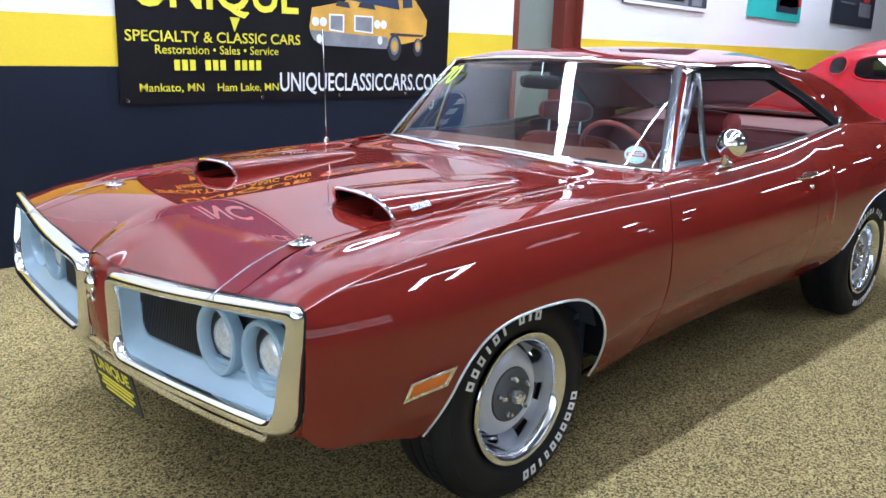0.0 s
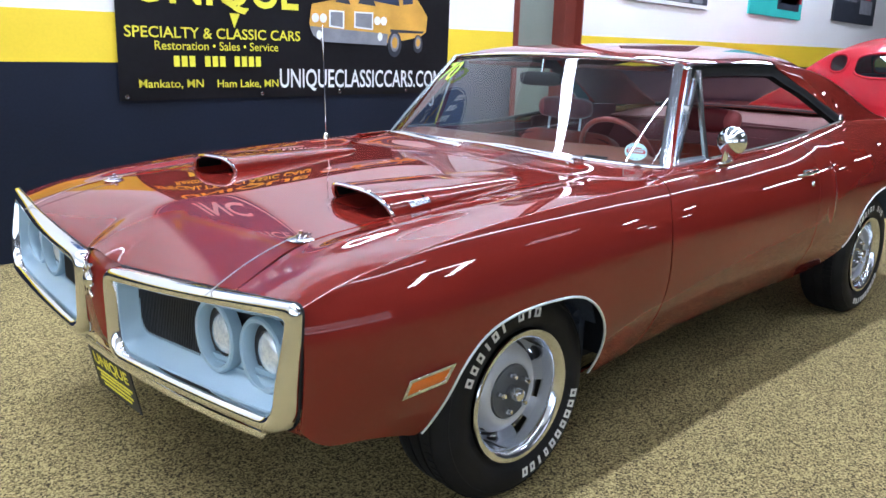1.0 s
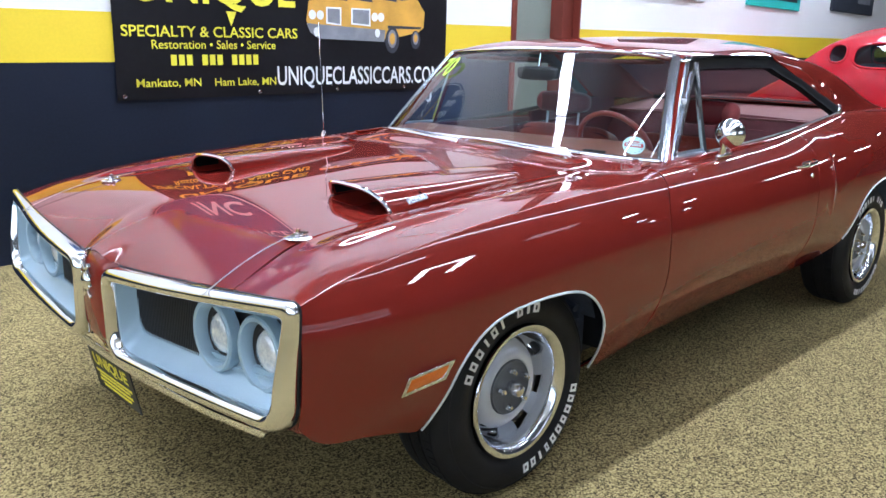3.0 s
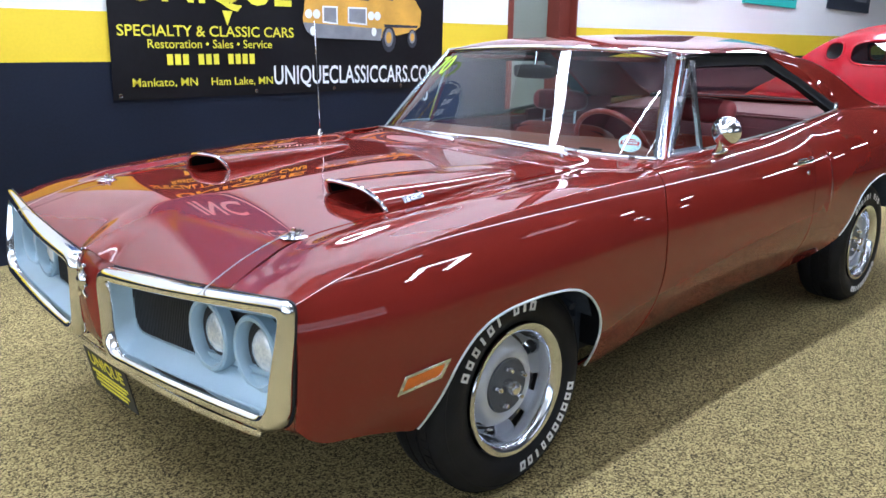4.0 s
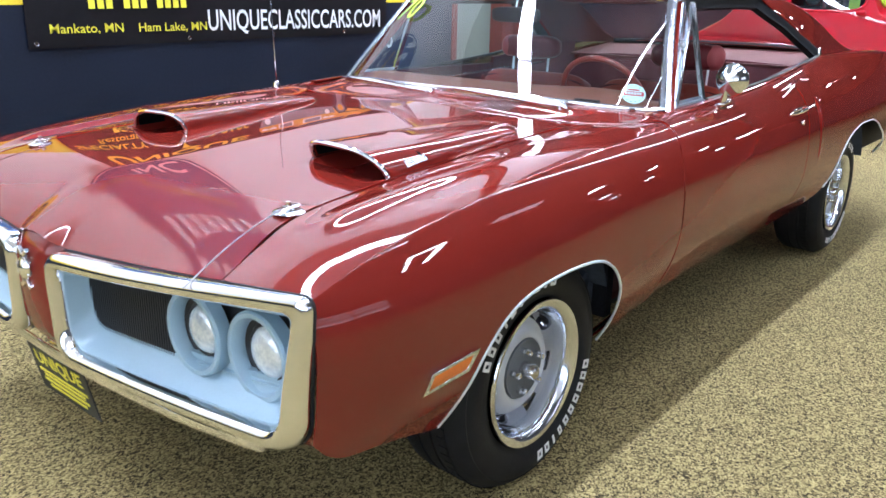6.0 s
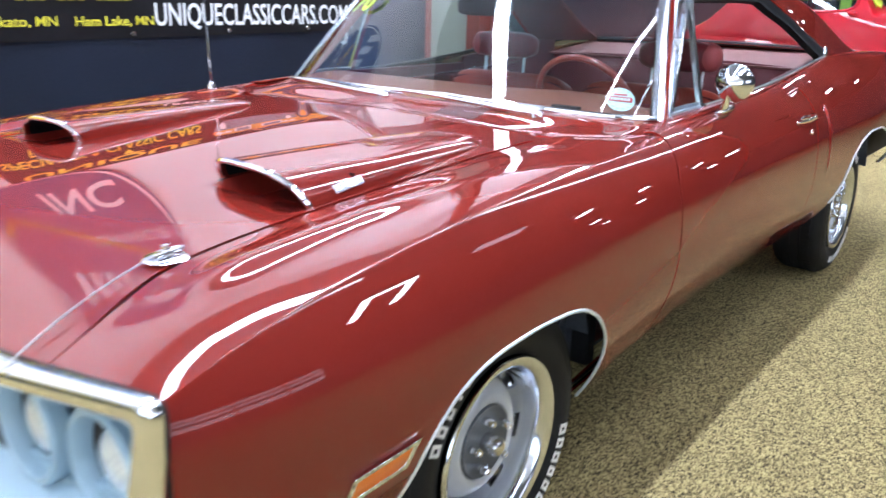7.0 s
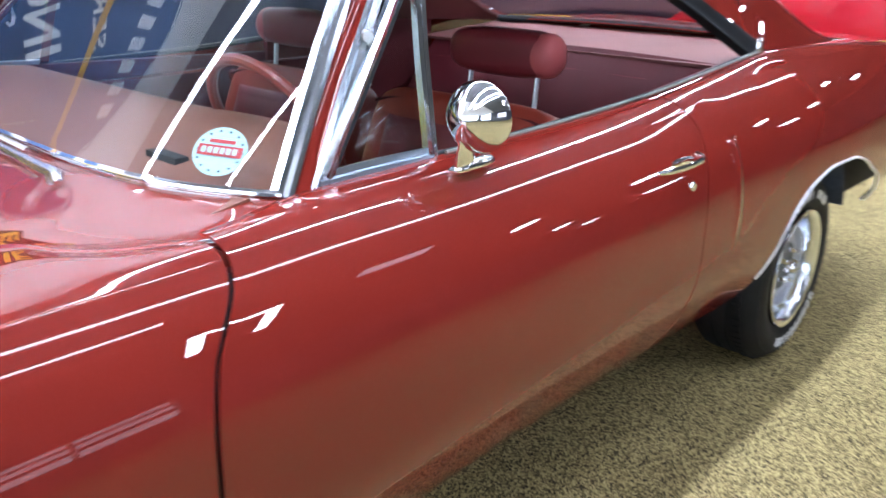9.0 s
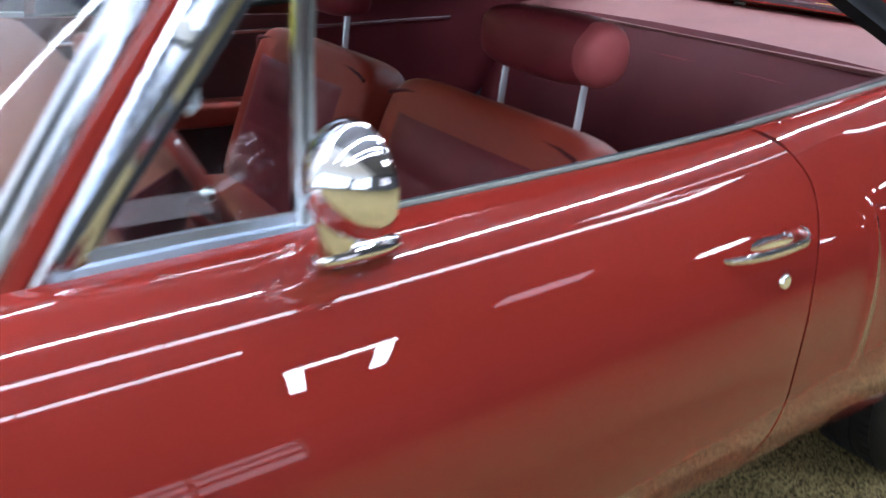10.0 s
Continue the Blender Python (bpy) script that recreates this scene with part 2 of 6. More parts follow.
def merged(*pieces):
    verts, faces = [], []
    for v, f in pieces:
        o = len(verts)
        verts += list(v)
        faces += [tuple(i + o for i in q) for q in f]
    return verts, faces


def box(x0, x1, y0, y1, z0, z1):
    v = [(x, y, z) for x in (x0, x1) for y in (y0, y1) for z in (z0, z1)]
    return v, [(0, 1, 3, 2), (4, 6, 7, 5), (0, 4, 5, 1), (2, 3, 7, 6), (0, 2, 6, 4), (1, 5, 7, 3)]


def moved(piece, m):
    v, f = piece
    return [tuple(m @ Vector(p)) for p in v], f


def tube(points, r, sides=8, closed=False, flat=1.0, up=(0, 0, 1)):
    """A rod along points; r is a number or one per point; flat squeezes it across up."""
    pts = [Vector(p) for p in points]
    n = len(pts)
    verts, faces = [], []
    for i, p in enumerate(pts):
        a = pts[(i - 1) % n] if closed or i else p
        b = pts[(i + 1) % n] if closed or i < n - 1 else p
        t = (b - a).normalized()
        s = t.cross(Vector(up))
        if s.length < 1e-4:
            s = t.cross(Vector((0, 1, 0)))
        s.normalize()
        w = s.cross(t).normalized()
        rr = r[i] if isinstance(r, (list, tuple)) else r
        for k in range(sides):
            c = 2 * math.pi * k / sides
            verts.append(p + s * math.cos(c) * rr * flat + w * math.sin(c) * rr)
    for i in range(n if closed else n - 1):
        j = (i + 1) % n
        for k in range(sides):
            q = (k + 1) % sides
            faces.append((i * sides + k, i * sides + q, j * sides + q, j * sides + k))
    if not closed:
        faces += [tuple(range(sides))[::-1], tuple(range((n - 1) * sides, n * sides))]
    return verts, faces


def ribbon(points, section, out):
    """Sweeps a closed 2D section (across, outward) along points; out gives the outward way at each point."""
    pts = [Vector(p) for p in points]
    n, k = len(pts), len(section)
    verts, faces = [], []
    for i, p in enumerate(pts):
        t = (pts[min(i + 1, n - 1)] - pts[max(i - 1, 0)]).normalized()
        o = Vector(out(i) if callable(out) else out)
        s = t.cross(o).normalized()
        o = s.cross(t).normalized()
        verts += [p + s * a + o * b for a, b in section]
    for i in range(n - 1):
        for j in range(k):
            q = (j + 1) % k
            faces.append((i * k + j, i * k + q, (i + 1) * k + q, (i + 1) * k + j))
    faces += [tuple(range(k))[::-1], tuple(range((n - 1) * k, n * k))]
    return verts, faces


def revolve(profile, n=64, keep=None):
    """Turns (radius, height) pairs round the y axis; height is outward along -y."""
    vs = list(range(len(profile)))
    us = [2 * math.pi * i / n for i in range(n)]
    return sheet(lambda a, j: (profile[j][0] * math.cos(a), -profile[j][1], profile[j][0] * math.sin(a)), us, vs, True, keep)


def blob(center, size, power=0.6, nu=28, nv=16):
    """A padded, rounded block (superellipsoid)."""
    def s(a, p):
        return math.copysign(abs(a) ** p, a)
    def f(u, v):
        cu, su, cv, sv = math.cos(u), math.sin(u), math.cos(v), math.sin(v)
        return (center[0] + size[0] * s(cv, power) * s(cu, power), center[1] + size[1] * s(cv, power) * s(su, power), center[2] + size[2] * s(sv, power))
    return sheet(f, [2 * math.pi * i / nu for i in range(nu)], span(-math.pi / 2, math.pi / 2, nv), True)


def lettering(name, words, size, m, mat, parent, fit=None, depth=0.001, label="", bold=0.0):
    """Words in the built-in font, turned into a mesh, of a given width and height, lower left at m's origin, in m's x-y plane."""
    cu = bpy.data.curves.new(name, "FONT")
    cu.body, cu.size, cu.extrude, cu.resolution_u, cu.offset = words, 1.0, 0.0, 3, bold
    ob = bpy.data.objects.new(name, cu)
    scene.collection.objects.link(ob)
    bpy.context.view_layer.update()
    me = bpy.data.meshes.new_from_object(ob.evaluated_get(bpy.context.evaluated_depsgraph_get()))
    bpy.data.objects.remove(ob)
    bpy.data.curves.remove(cu)
    co = [v.co.copy() for v in me.vertices]
    x0, x1 = min(c.x for c in co), max(c.x for c in co)
    y0, y1 = min(c.y for c in co), max(c.y for c in co)
    sx, sy = size[0] / (x1 - x0), size[1] / (y1 - y0)
    for v, c in zip(me.vertices, co):
        v.co = m @ Vector(((c.x - x0) * sx, (c.y - y0) * sy, depth))
    if name != "lettering":
        return place(name, me, mat, parent, label, smooth=0)
    # every letter becomes an object of its own
    root = list(range(len(me.vertices)))
    def find(i):
        while root[i] != i:
            root[i] = root[root[i]]
            i = root[i]
        return i
    for p in me.polygons:
        for i in p.vertices[1:]:
            root[find(i)] = find(p.vertices[0])
    letters = collections.OrderedDict()
    for p in me.polygons:
        letters.setdefault(find(p.vertices[0]), []).append(tuple(p.vertices))
    for faces in letters.values():
        used = sorted({i for f in faces for i in f})
        at = {i: k for k, i in enumerate(used)}
        glyph = bpy.data.meshes.new(name)
        glyph.from_pydata([tuple(me.vertices[i].co) for i in used], [], [tuple(at[i] for i in f) for f in faces])
        ob = place(name, glyph, mat, parent, label, smooth=0)
    bpy.data.meshes.remove(me)
    return ob


# ---- the room ----
def plain(name, piece, mat, label, category, kind="structure", bevel=0.0):
    ob = place(name, data(name, *piece), mat, smooth=0, bevel=bevel)
    return tagged(ob, label, category, "", kind)


WALL_Y, X0, X1, Y0 = 2.9, -9.0, 24.0, -11.0
LIFT = 0.0137                       # the bands climb a little along the wall
plain("floor", box(X0 - 0.2, X1 + 0.2, Y0 - 0.2, WALL_Y + 0.2, -0.2, 0.0), CARPET, "beige carpet floor with fine black speckles", "carpet floor")
plain("ceiling", box(-1.5, X1 + 0.2, Y0 - 0.2, WALL_Y + 0.2, CEILING, CEILING + 0.2), CEILING_DARK, "dark grey showroom ceiling deck", "ceiling")
# unseen white stretch, added as a reflector for the mirror and pillar chrome
plain("ceiling_reflector", box(X0 - 0.2, -1.5, Y0 - 0.2, WALL_Y + 0.2, CEILING, CEILING + 0.2), WALL_WHITE, "unseen white ceiling stretch added to brighten mirror and chrome", "ceiling")


def band(name, x0, x1, z0, z1, thick, mat, label):
    """A painted stretch of the banner wall between two rising lines."""
    v = []
    for x in (x0, x1):
        for y in (WALL_Y - thick, WALL_Y + 0.2):
            v += [(x, y, z0 + (LIFT * x if z0 > 0 else 0)), (x, y, z1 + (LIFT * x if z1 < CEILING else 0))]
    return plain(name, (v, box(0, 1, 0, 1, 0, 1)[1]), mat, label, "wall")


DOOR_L, DOOR_R = 4.33, 4.93
for name, a, b in (("wall_north_1", X0, DOOR_L - 0.06), ("wall_north_2", DOOR_R + 0.3, X1)):
    band(name + "_lower", a, b, 0.0, 1.205, 0.0, WALL_NAVY, "navy blue painted lower wall of the showroom")
    band(name + "_band", a, b, 1.205, 1.512, 0.002, WALL_YELLOW, "bright yellow painted stripe along the wall")
    band(name + "_upper", a, b, 1.512, CEILING, 0.0, WALL_WHITE, "white painted upper wall of the showroom")
plain("wall_north_lintel", box(DOOR_L - 0.06, DOOR_R + 0.3, WALL_Y, WALL_Y + 0.2, 3.2, CEILING), WALL_WHITE, "white wall above the tall doorway", "wall")
plain("wall_east", box(X1, X1 + 0.2, Y0, WALL_Y, 0, CEILING), DARK_WALL, "slate grey showroom end wall", "wall")
plain("wall_west", box(X0 - 0.2, X0, Y0, WALL_Y, 0, CEILING), DARK_WALL, "slate grey showroom end wall", "wall")
plain("wall_south", box(X0, X1, Y0 - 0.2, Y0, 0, CEILING), DARK_WALL, "slate grey showroom wall opposite the banner", "wall")

door = tagged(thing("door_1", (4.6, WALL_Y, 0), "tall grey-green door in a red-oxide steel frame", "door"), kind="structure")
place("door_panel", data("door_panel", *box(DOOR_L, DOOR_R, WALL_Y + 0.05, WALL_Y + 0.1, 0.01, 3.15)), DOOR_GREY, door, smooth=0)
place("door_jamb", data("door_jamb", *merged(box(DOOR_L - 0.06, DOOR_L, WALL_Y - 0.02, WALL_Y + 0.12, 0, 3.2), box(DOOR_L, DOOR_R, WALL_Y - 0.02, WALL_Y + 0.12, 3.15, 3.2))), OXIDE, door, smooth=0, bevel=0.004)
# steel column beside the door: two flanges and a web
column = tagged(thing("steel_column", (5.1, WALL_Y - 0.1, 0), "red-oxide painted steel column beside a grey door", "column"), kind="structure")
place("flange", data("flange", *box(DOOR_R, DOOR_R + 0.02, WALL_Y - 0.1, WALL_Y + 0.12, 0, CEILING)), OXIDE, column, smooth=0)
place("web", data("web", *box(DOOR_R + 0.02, DOOR_R + 0.28, WALL_Y - 0.02, WALL_Y, 0, CEILING)), OXIDE, column, smooth=0)
place("flange", data("flange", *box(DOOR_R + 0.28, DOOR_R + 0.30, WALL_Y - 0.1, WALL_Y + 0.12, 0, CEILING)), OXIDE, column, smooth=0)

# ceiling lights in rows along the hall: wrap-round diffusers under slim housings
def strip_light(half, glow, label):
    """A strip light with a diffuser of the given half width, built at the origin of the plan."""
    f = thing("ceiling_light", (0, 0, CEILING - 0.35), label, "ceiling light", "ceiling strip lights")
    place("housing", data("housing", *box(-0.60, 0.60, -half * 0.5, half * 0.5, CEILING - 0.315, CEILING - 0.27)), BRIGHT, f, smooth=0)
    for dx in (-0.45, 0.45):
        place("hanger", data("hanger", *box(dx, dx + 0.01, -0.005, 0.005, CEILING - 0.27, CEILING)), BRIGHT, f, smooth=0)
    wrap = [(half * a, half * b) for a, b in ((-0.85, 0.0), (-1.0, -0.3), (-0.9, -0.6), (-0.55, -0.8), (0.55, -0.8), (0.9, -0.6), (1.0, -0.3), (0.85, 0.0))]
    place("diffuser", data("diffuser", *ribbon([(-0.602, 0, CEILING - 0.318), (0.602, 0, CEILING - 0.318)], wrap, (0, 0, 1))), glow, f)
    return f


for half, glow, spots, label in (
        (0.088, TUBE_LIGHT, [(-3.62 + 1.22 * i, 1.82) for i in range(14)], "wide wrap-round fluorescent strip light hung from the ceiling"),
        (0.044, TUBE_STRONG, [(-2.4 + 1.22 * i, -0.88) for i in range(10)], "slim high-output fluorescent strip light over the car"),
        (0.040, TUBE_DIM, [(-2.4 + 1.22 * i, -2.2) for i in range(11)] + [(-1.9 + 1.22 * i, -2.9) for i in range(4)], "slim fluorescent strip light hung over the aisle")):
    fixture = strip_light(half, glow, label)
    fixture.matrix_basis = Matrix.Translation((spots[0][0], spots[0][1], CEILING - 0.35))
    for x, y in spots[1:]:
        copy_thing(fixture, Matrix.Translation((x, y, CEILING - 0.35)))


# bracket-shaped panel light over the aisle
bracket = thing("panel_light", (2.9, -4.6, CEILING - 0.2), "bright bracket-shaped ceiling panel light over the aisle", "ceiling light")
place("diffuser", data("diffuser", *box(2.95, 3.84, -4.30, -4.22, CEILING - 0.22, CEILING - 0.20)), TUBE_LIGHT, bracket, smooth=0)
for a in (2.95, 3.70):
    v, f = box(0, 0.14, -1.3, -0.02, CEILING - 0.22, CEILING - 0.20)
    place("diffuser", data("diffuser", [(a + x - 0.3 * y, y - 4.3, z) for x, y, z in v], f), TUBE_LIGHT, bracket, smooth=0)
place("housing", data("housing", *box(2.9, 4.25, -5.65, -4.17, CEILING - 0.195, CEILING)), BRIGHT, bracket, smooth=0)


# round high-bay lamps over the far end of the hall
def high_bay():
    f = thing("high_bay_lamp", (0, 0, CEILING - 0.6), "round high-bay lamp with a bright lens hung from the ceiling", "ceiling lamp", "high-bay lamps")
    turn = pose(0, 0, CEILING - 0.6, 90, 0, 0)
    place("shade", data("shade", *moved(revolve([(0.05, -0.26), (0.09, -0.25), (0.19, -0.06), (0.215, 0.0), (0.205, 0.0), (0.18, -0.05)], 32), turn)), BRIGHT, f, "spun aluminium shade")
    place("lens", data("lens", *moved(revolve([(0.0, 0.03), (0.08, 0.022), (0.15, 0.0), (0.155, -0.02)], 32), turn)), TUBE_LIGHT, f, "glowing lens")
    place("stem", data("stem", *tube([(0, 0, CEILING - 0.36), (0, 0, CEILING)], 0.012, 8)), BRIGHT, f)
    return f


bay_spots = ((7.4, -4.8), (9.7, -4.9), (12.2, -4.7), (15.0, -5.0), (11.0, -7.4), (13.6, -7.6), (14.6, -9.6), (13.2, -3.2), (16.0, -3.4), (16.4, -6.3))
bay = high_bay()
bay.matrix_basis = Matrix.Translation((*bay_spots[0], CEILING - 0.6))
for x, y in bay_spots[1:]:
    copy_thing(bay, Matrix.Translation((x, y, CEILING - 0.6)))

# dim panel further along the aisle
pale = thing("panel_light", (5.2, -4.1, CEILING - 0.2), "dim lavender ceiling panel light over the aisle", "ceiling light")
place("diffuser", data("diffuser", *box(4.75, 5.65, -4.25, -3.95, CEILING - 0.22, CEILING - 0.20)), PALE_PANEL, pale, smooth=0)
place("housing", data("housing", *box(4.72, 5.68, -4.28, -3.92, CEILING - 0.195, CEILING)), BRIGHT, pale, smooth=0)


# ---- the banner ----
def on_wall(x, z, lift=0.004, roll=0.0):
    """A frame on the banner wall: x along it, y up, facing the room."""
    return Matrix(((1, 0, 0, x), (0, 0, -1, WALL_Y - lift), (0, 1, 0, z), (0, 0, 0, 1))) @ pose(0, 0, 0, 0, 0, roll)


banner = thing("banner", (1.9, WALL_Y, 0.97), "black vinyl wall banner with yellow and white lettering", "banner")


def banner_sheet():
    def f(u, v):
        x, z = 0.455 + 2.94 * u, 0.968 + 0.95 * v
        sag = 0.0165 * (x - 0.455)
        return (x, WALL_Y - 0.014 - 0.006 * math.sin(u * 17 + v * 2) * math.sin(v * 3 + 1), z + sag * 0.9)
    return sheet(f, span(0, 1, 60), span(0, 1, 24))


place("sheet", data("sheet", *banner_sheet()), VINYL_BLACK, banner, thick=0.002)
TXT = 0.024


def words(text, x, z, w, h, mat, tilt=0.9, bold=0.0, name="lettering"):
    lettering(name, text, (w, h), on_wall(x, z, TXT, tilt), mat, banner, bold=bold)


def bars(n, x, z, w, h, mat, tilt=0.9, gap=0.28, parent=None, skip=(), lift=None):
    """Plain bars, a glyph wide each."""
    m = on_wall(x, z, TXT if lift is None else lift, tilt)
    p = w / n
    for i in range(n):
        if i in skip:
            continue
        v, f = box(i * p, i * p + p * (1 - gap), 0, h, 0, 0.001)
        place("lettering", data("lettering", [tuple(m @ Vector(c)) for c in v], f), mat, parent or banner, smooth=0)


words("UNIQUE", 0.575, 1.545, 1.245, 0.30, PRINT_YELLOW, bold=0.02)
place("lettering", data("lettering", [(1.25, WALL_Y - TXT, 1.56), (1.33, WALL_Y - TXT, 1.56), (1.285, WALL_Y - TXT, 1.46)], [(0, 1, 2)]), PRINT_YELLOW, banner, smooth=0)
words("SPECIALTY & CLASSIC CARS", 0.503, 1.372, 1.33, 0.072, PRINT_YELLOW, bold=0.012)
words("Restoration \u2022 Sales \u2022 Service", 0.70, 1.298, 0.94, 0.058, PRINT_YELLOW, bold=0.006)
bars(12, 0.828, 1.192, 0.68, 0.07, PRINT_YELLOW, skip=(3, 7))
words("Mankato, MN", 0.583, 1.043, 0.455, 0.062, PRINT_YELLOW, tilt=0.5, bold=0.006)
words("Ham Lake, MN", 1.143, 1.046, 0.495, 0.062, PRINT_YELLOW, tilt=0.5, bold=0.006)
words("UNIQUECLASSICCARS.COM", 1.651, 1.027, 1.655, 0.165, PRINT_WHITE, tilt=0.2, bold=0.012)


def print_shape(pts, mat, lift):
    """A flat printed area on the banner, in banner units of the pictured car."""
    v = [(1.915 + 1.21 * a, WALL_Y - TXT - lift, 1.235 + 0.62 * b + 0.02 * a) for a, b in pts]
    place("print", data("print", v, [tuple(range(len(v)))]), mat, banner, smooth=0)


def disc(cx, cy, rx, ry, n=20):
    return [(cx + rx * math.cos(2 * math.pi * i / n), cy + ry * math.sin(2 * math.pi * i / n)) for i in range(n)]


print_shape([(0.0, 0.47), (0.03, 0.34), (0.10, 0.27), (0.62, 0.24), (0.66, 0.30), (0.78, 0.30), (0.94, 0.36), (0.99, 0.42), (1.0, 0.62), (0.95, 0.74), (0.86, 0.92), (0.72, 1.02), (0.36, 1.02), (0.28, 0.80), (0.02, 0.70)], PRINT_GOLD, 0.0)
print_shape([(0.30, 0.82), (0.37, 1.0), (0.71, 1.0), (0.74, 0.74)], PRINT_BLUE, 0.001)
print_shape([(0.77, 0.76), (0.76, 0.98), (0.85, 0.91), (0.86, 0.78)], PRINT_BLUE, 0.001)
print_shape([(0.0, 0.44), (0.03, 0.33), (0.09, 0.26), (0.63, 0.23), (0.64, 0.38), (0.2, 0.42)], PRINT_GREY, 0.001)
for a, b in ((0.15, 0.27), (0.35, 0.51)):
    print_shape([(a, 0.44), (b, 0.42), (b, 0.64), (a, 0.64)], PRINT_WHITE, 0.0015)
    print_shape([(a + 0.012, 0.46), (b - 0.012, 0.44), (b - 0.012, 0.62), (a + 0.012, 0.62)], PRINT_GREY, 0.002)
for a in (0.045, 0.105, 0.545, 0.60):
    print_shape(disc(a, 0.54, 0.028, 0.055), PRINT_WHITE, 0.002)
for a in (0.075, 0.57):
    print_shape(disc(a, 0.34, 0.022, 0.055), PRINT_WHITE, 0.002)
for a, b in ((0.20, 0.32), (0.38, 0.53)):
    print_shape([(a, 0.74), (b, 0.72), (b - 0.02, 0.79), (a + 0.02, 0.80)], PRINT_DARK, 0.002)
print_shape([(0.66, 0.40), (0.96, 0.40), (0.97, 0.43), (0.66, 0.44)], PRINT_DARK, 0.0015)
for a, b, r in ((0.70, 0.25, 0.062), (0.915, 0.26, 0.045)):
    print_shape(disc(a, b, r, r * 2.7), PRINT_DARK, 0.0025)
    print_shape(disc(a, b + 0.02, r * 0.62, r * 1.9), PRINT_GREY, 0.003)
    print_shape(disc(a, b + 0.02, r * 0.40, r * 1.2), PRINT_GOLD, 0.0035)
for gx in (0.50, 1.5, 2.2, 2.9, 3.35):
    place("grommet", data("grommet", *moved(revolve([(0.006, 0), (0.012, 0.001), (0.013, 0.0)], 16), Matrix.Translation((gx, WALL_Y - 0.024, 0.995 + 0.0148 * (gx - 0.455))))), BRIGHT, banner)


# ---- round sign above the banner, seen in the hood and in the windshield ----
sign = thing("round_sign", (0.6, WALL_Y, 1.83), "large round navy sign with white letters", "sign")
place("sign_disc", data("sign_disc", *moved(revolve([(0.0, 0.02), (0.90, 0.02), (0.92, 0.012), (0.92, 0.0)], 64), Matrix.Translation((0.6, WALL_Y - 0.03, 2.76)))), SIGN_BLUE, sign, "navy disc")
place("sign_ring", data("sign_ring", *moved(revolve([(0.875, 0.0205), (0.878, 0.023), (0.892, 0.023), (0.895, 0.0205)], 64), Matrix.Translation((0.6, WALL_Y - 0.03, 2.76)))), PRINT_WHITE, sign, "white ring")
lettering("lettering", "INC", (0.62, 0.25), on_wall(0.52, 2.18, 0.053, -8), PRINT_WHITE, sign, bold=0.02)
lettering("lettering", "SERVICE", (0.88, 0.12), on_wall(0.52, 2.68, 0.053, -5), PRINT_WHITE, sign, bold=0.01)
for (x0, z0), (x1, z1) in (((0.0, 2.42), (1.22, 2.97)), ((0.0, 2.42), (-0.22, 2.50))):
    tilt = -math.degrees(math.atan2(z1 - z0, x1 - x0))
    reach = math.hypot(x1 - x0, z1 - z0)
    place("sign_stripe", data("sign_stripe", *moved(box(-0.03, reach, -0.002, 0.0, -0.028, 0.028), Matrix.Translation((x0, WALL_Y - 0.053, z0)) @ pose(0, 0, 0, 0, tilt, 0))), PRINT_GOLD, sign, "golden stripe", 0)
for i in range(8):
    place("lettering", data("lettering", *moved(box(-0.05, 0.05, -0.002, 0.0, -0.10, 0.10), Matrix.Translation((-0.02 + 0.165 * i, WALL_Y - 0.053, 3.02 + 0.052 * i)) @ pose(0, 0, 0, 0, -17, 0))), PRINT_WHITE, sign, smooth=0)

# ---- daylight storefront ahead of the car, behind the camera ----
front = tagged(thing("window_2", (X0, -3.0, 0.7), "wide daylight storefront window in white frames", "window"), kind="structure")
for i in range(6):
    y = -8.6 + 1.85 * i
    place("pane", data("pane", *box(X0 + 0.002, X0 + 0.02, y, y + 1.75, 1.0, 4.35)), STOREFRONT, front, smooth=0)
    place("window_frame", data("window_frame", *box(X0 + 0.002, X0 + 0.06, y + 1.755, y + 1.845, 0.95, 4.4)), WALL_WHITE, front, smooth=0)

# ---- high windows in the wall opposite the banner ----
high = tagged(thing("window_3", (6.0, Y0, 2.4), "row of high daylight windows in white frames", "window"), kind="structure")
for i in range(3):
    x = 0.3 + 1.6 * i
    for z0, z1 in ((1.75, 2.35), (2.65, 3.05), (3.25, 3.6)):
        place("pane", data("pane", *box(x, x + 1.5, Y0 + 0.002, Y0 + 0.02, z0, z1)), CLERESTORY, high, smooth=0)
    place("window_frame", data("window_frame", *box(x + 1.505, x + 1.595, Y0 + 0.002, Y0 + 0.06, 1.9, 3.7)), WALL_WHITE, high, smooth=0)

# ---- glowing panes added at the west end of the same wall to brighten chrome ----
chrome_fill = tagged(thing("chrome_fill_panes", (-6.0, Y0, 0.2), "tall glowing panes in white frames, added to brighten the chrome", "window"), kind="structure")
for i in range(3):
    x = -8.7 + 1.9 * i
    place("pane", data("pane", *box(x, x + 1.8, Y0 + 0.002, Y0 + 0.02, 0.9, 4.3)), STOREFRONT, chrome_fill, smooth=0)
    place("window_frame", data("window_frame", *box(x + 1.805, x + 1.895, Y0 + 0.002, Y0 + 0.06, 0.2, 4.35)), WALL_WHITE, chrome_fill, smooth=0)

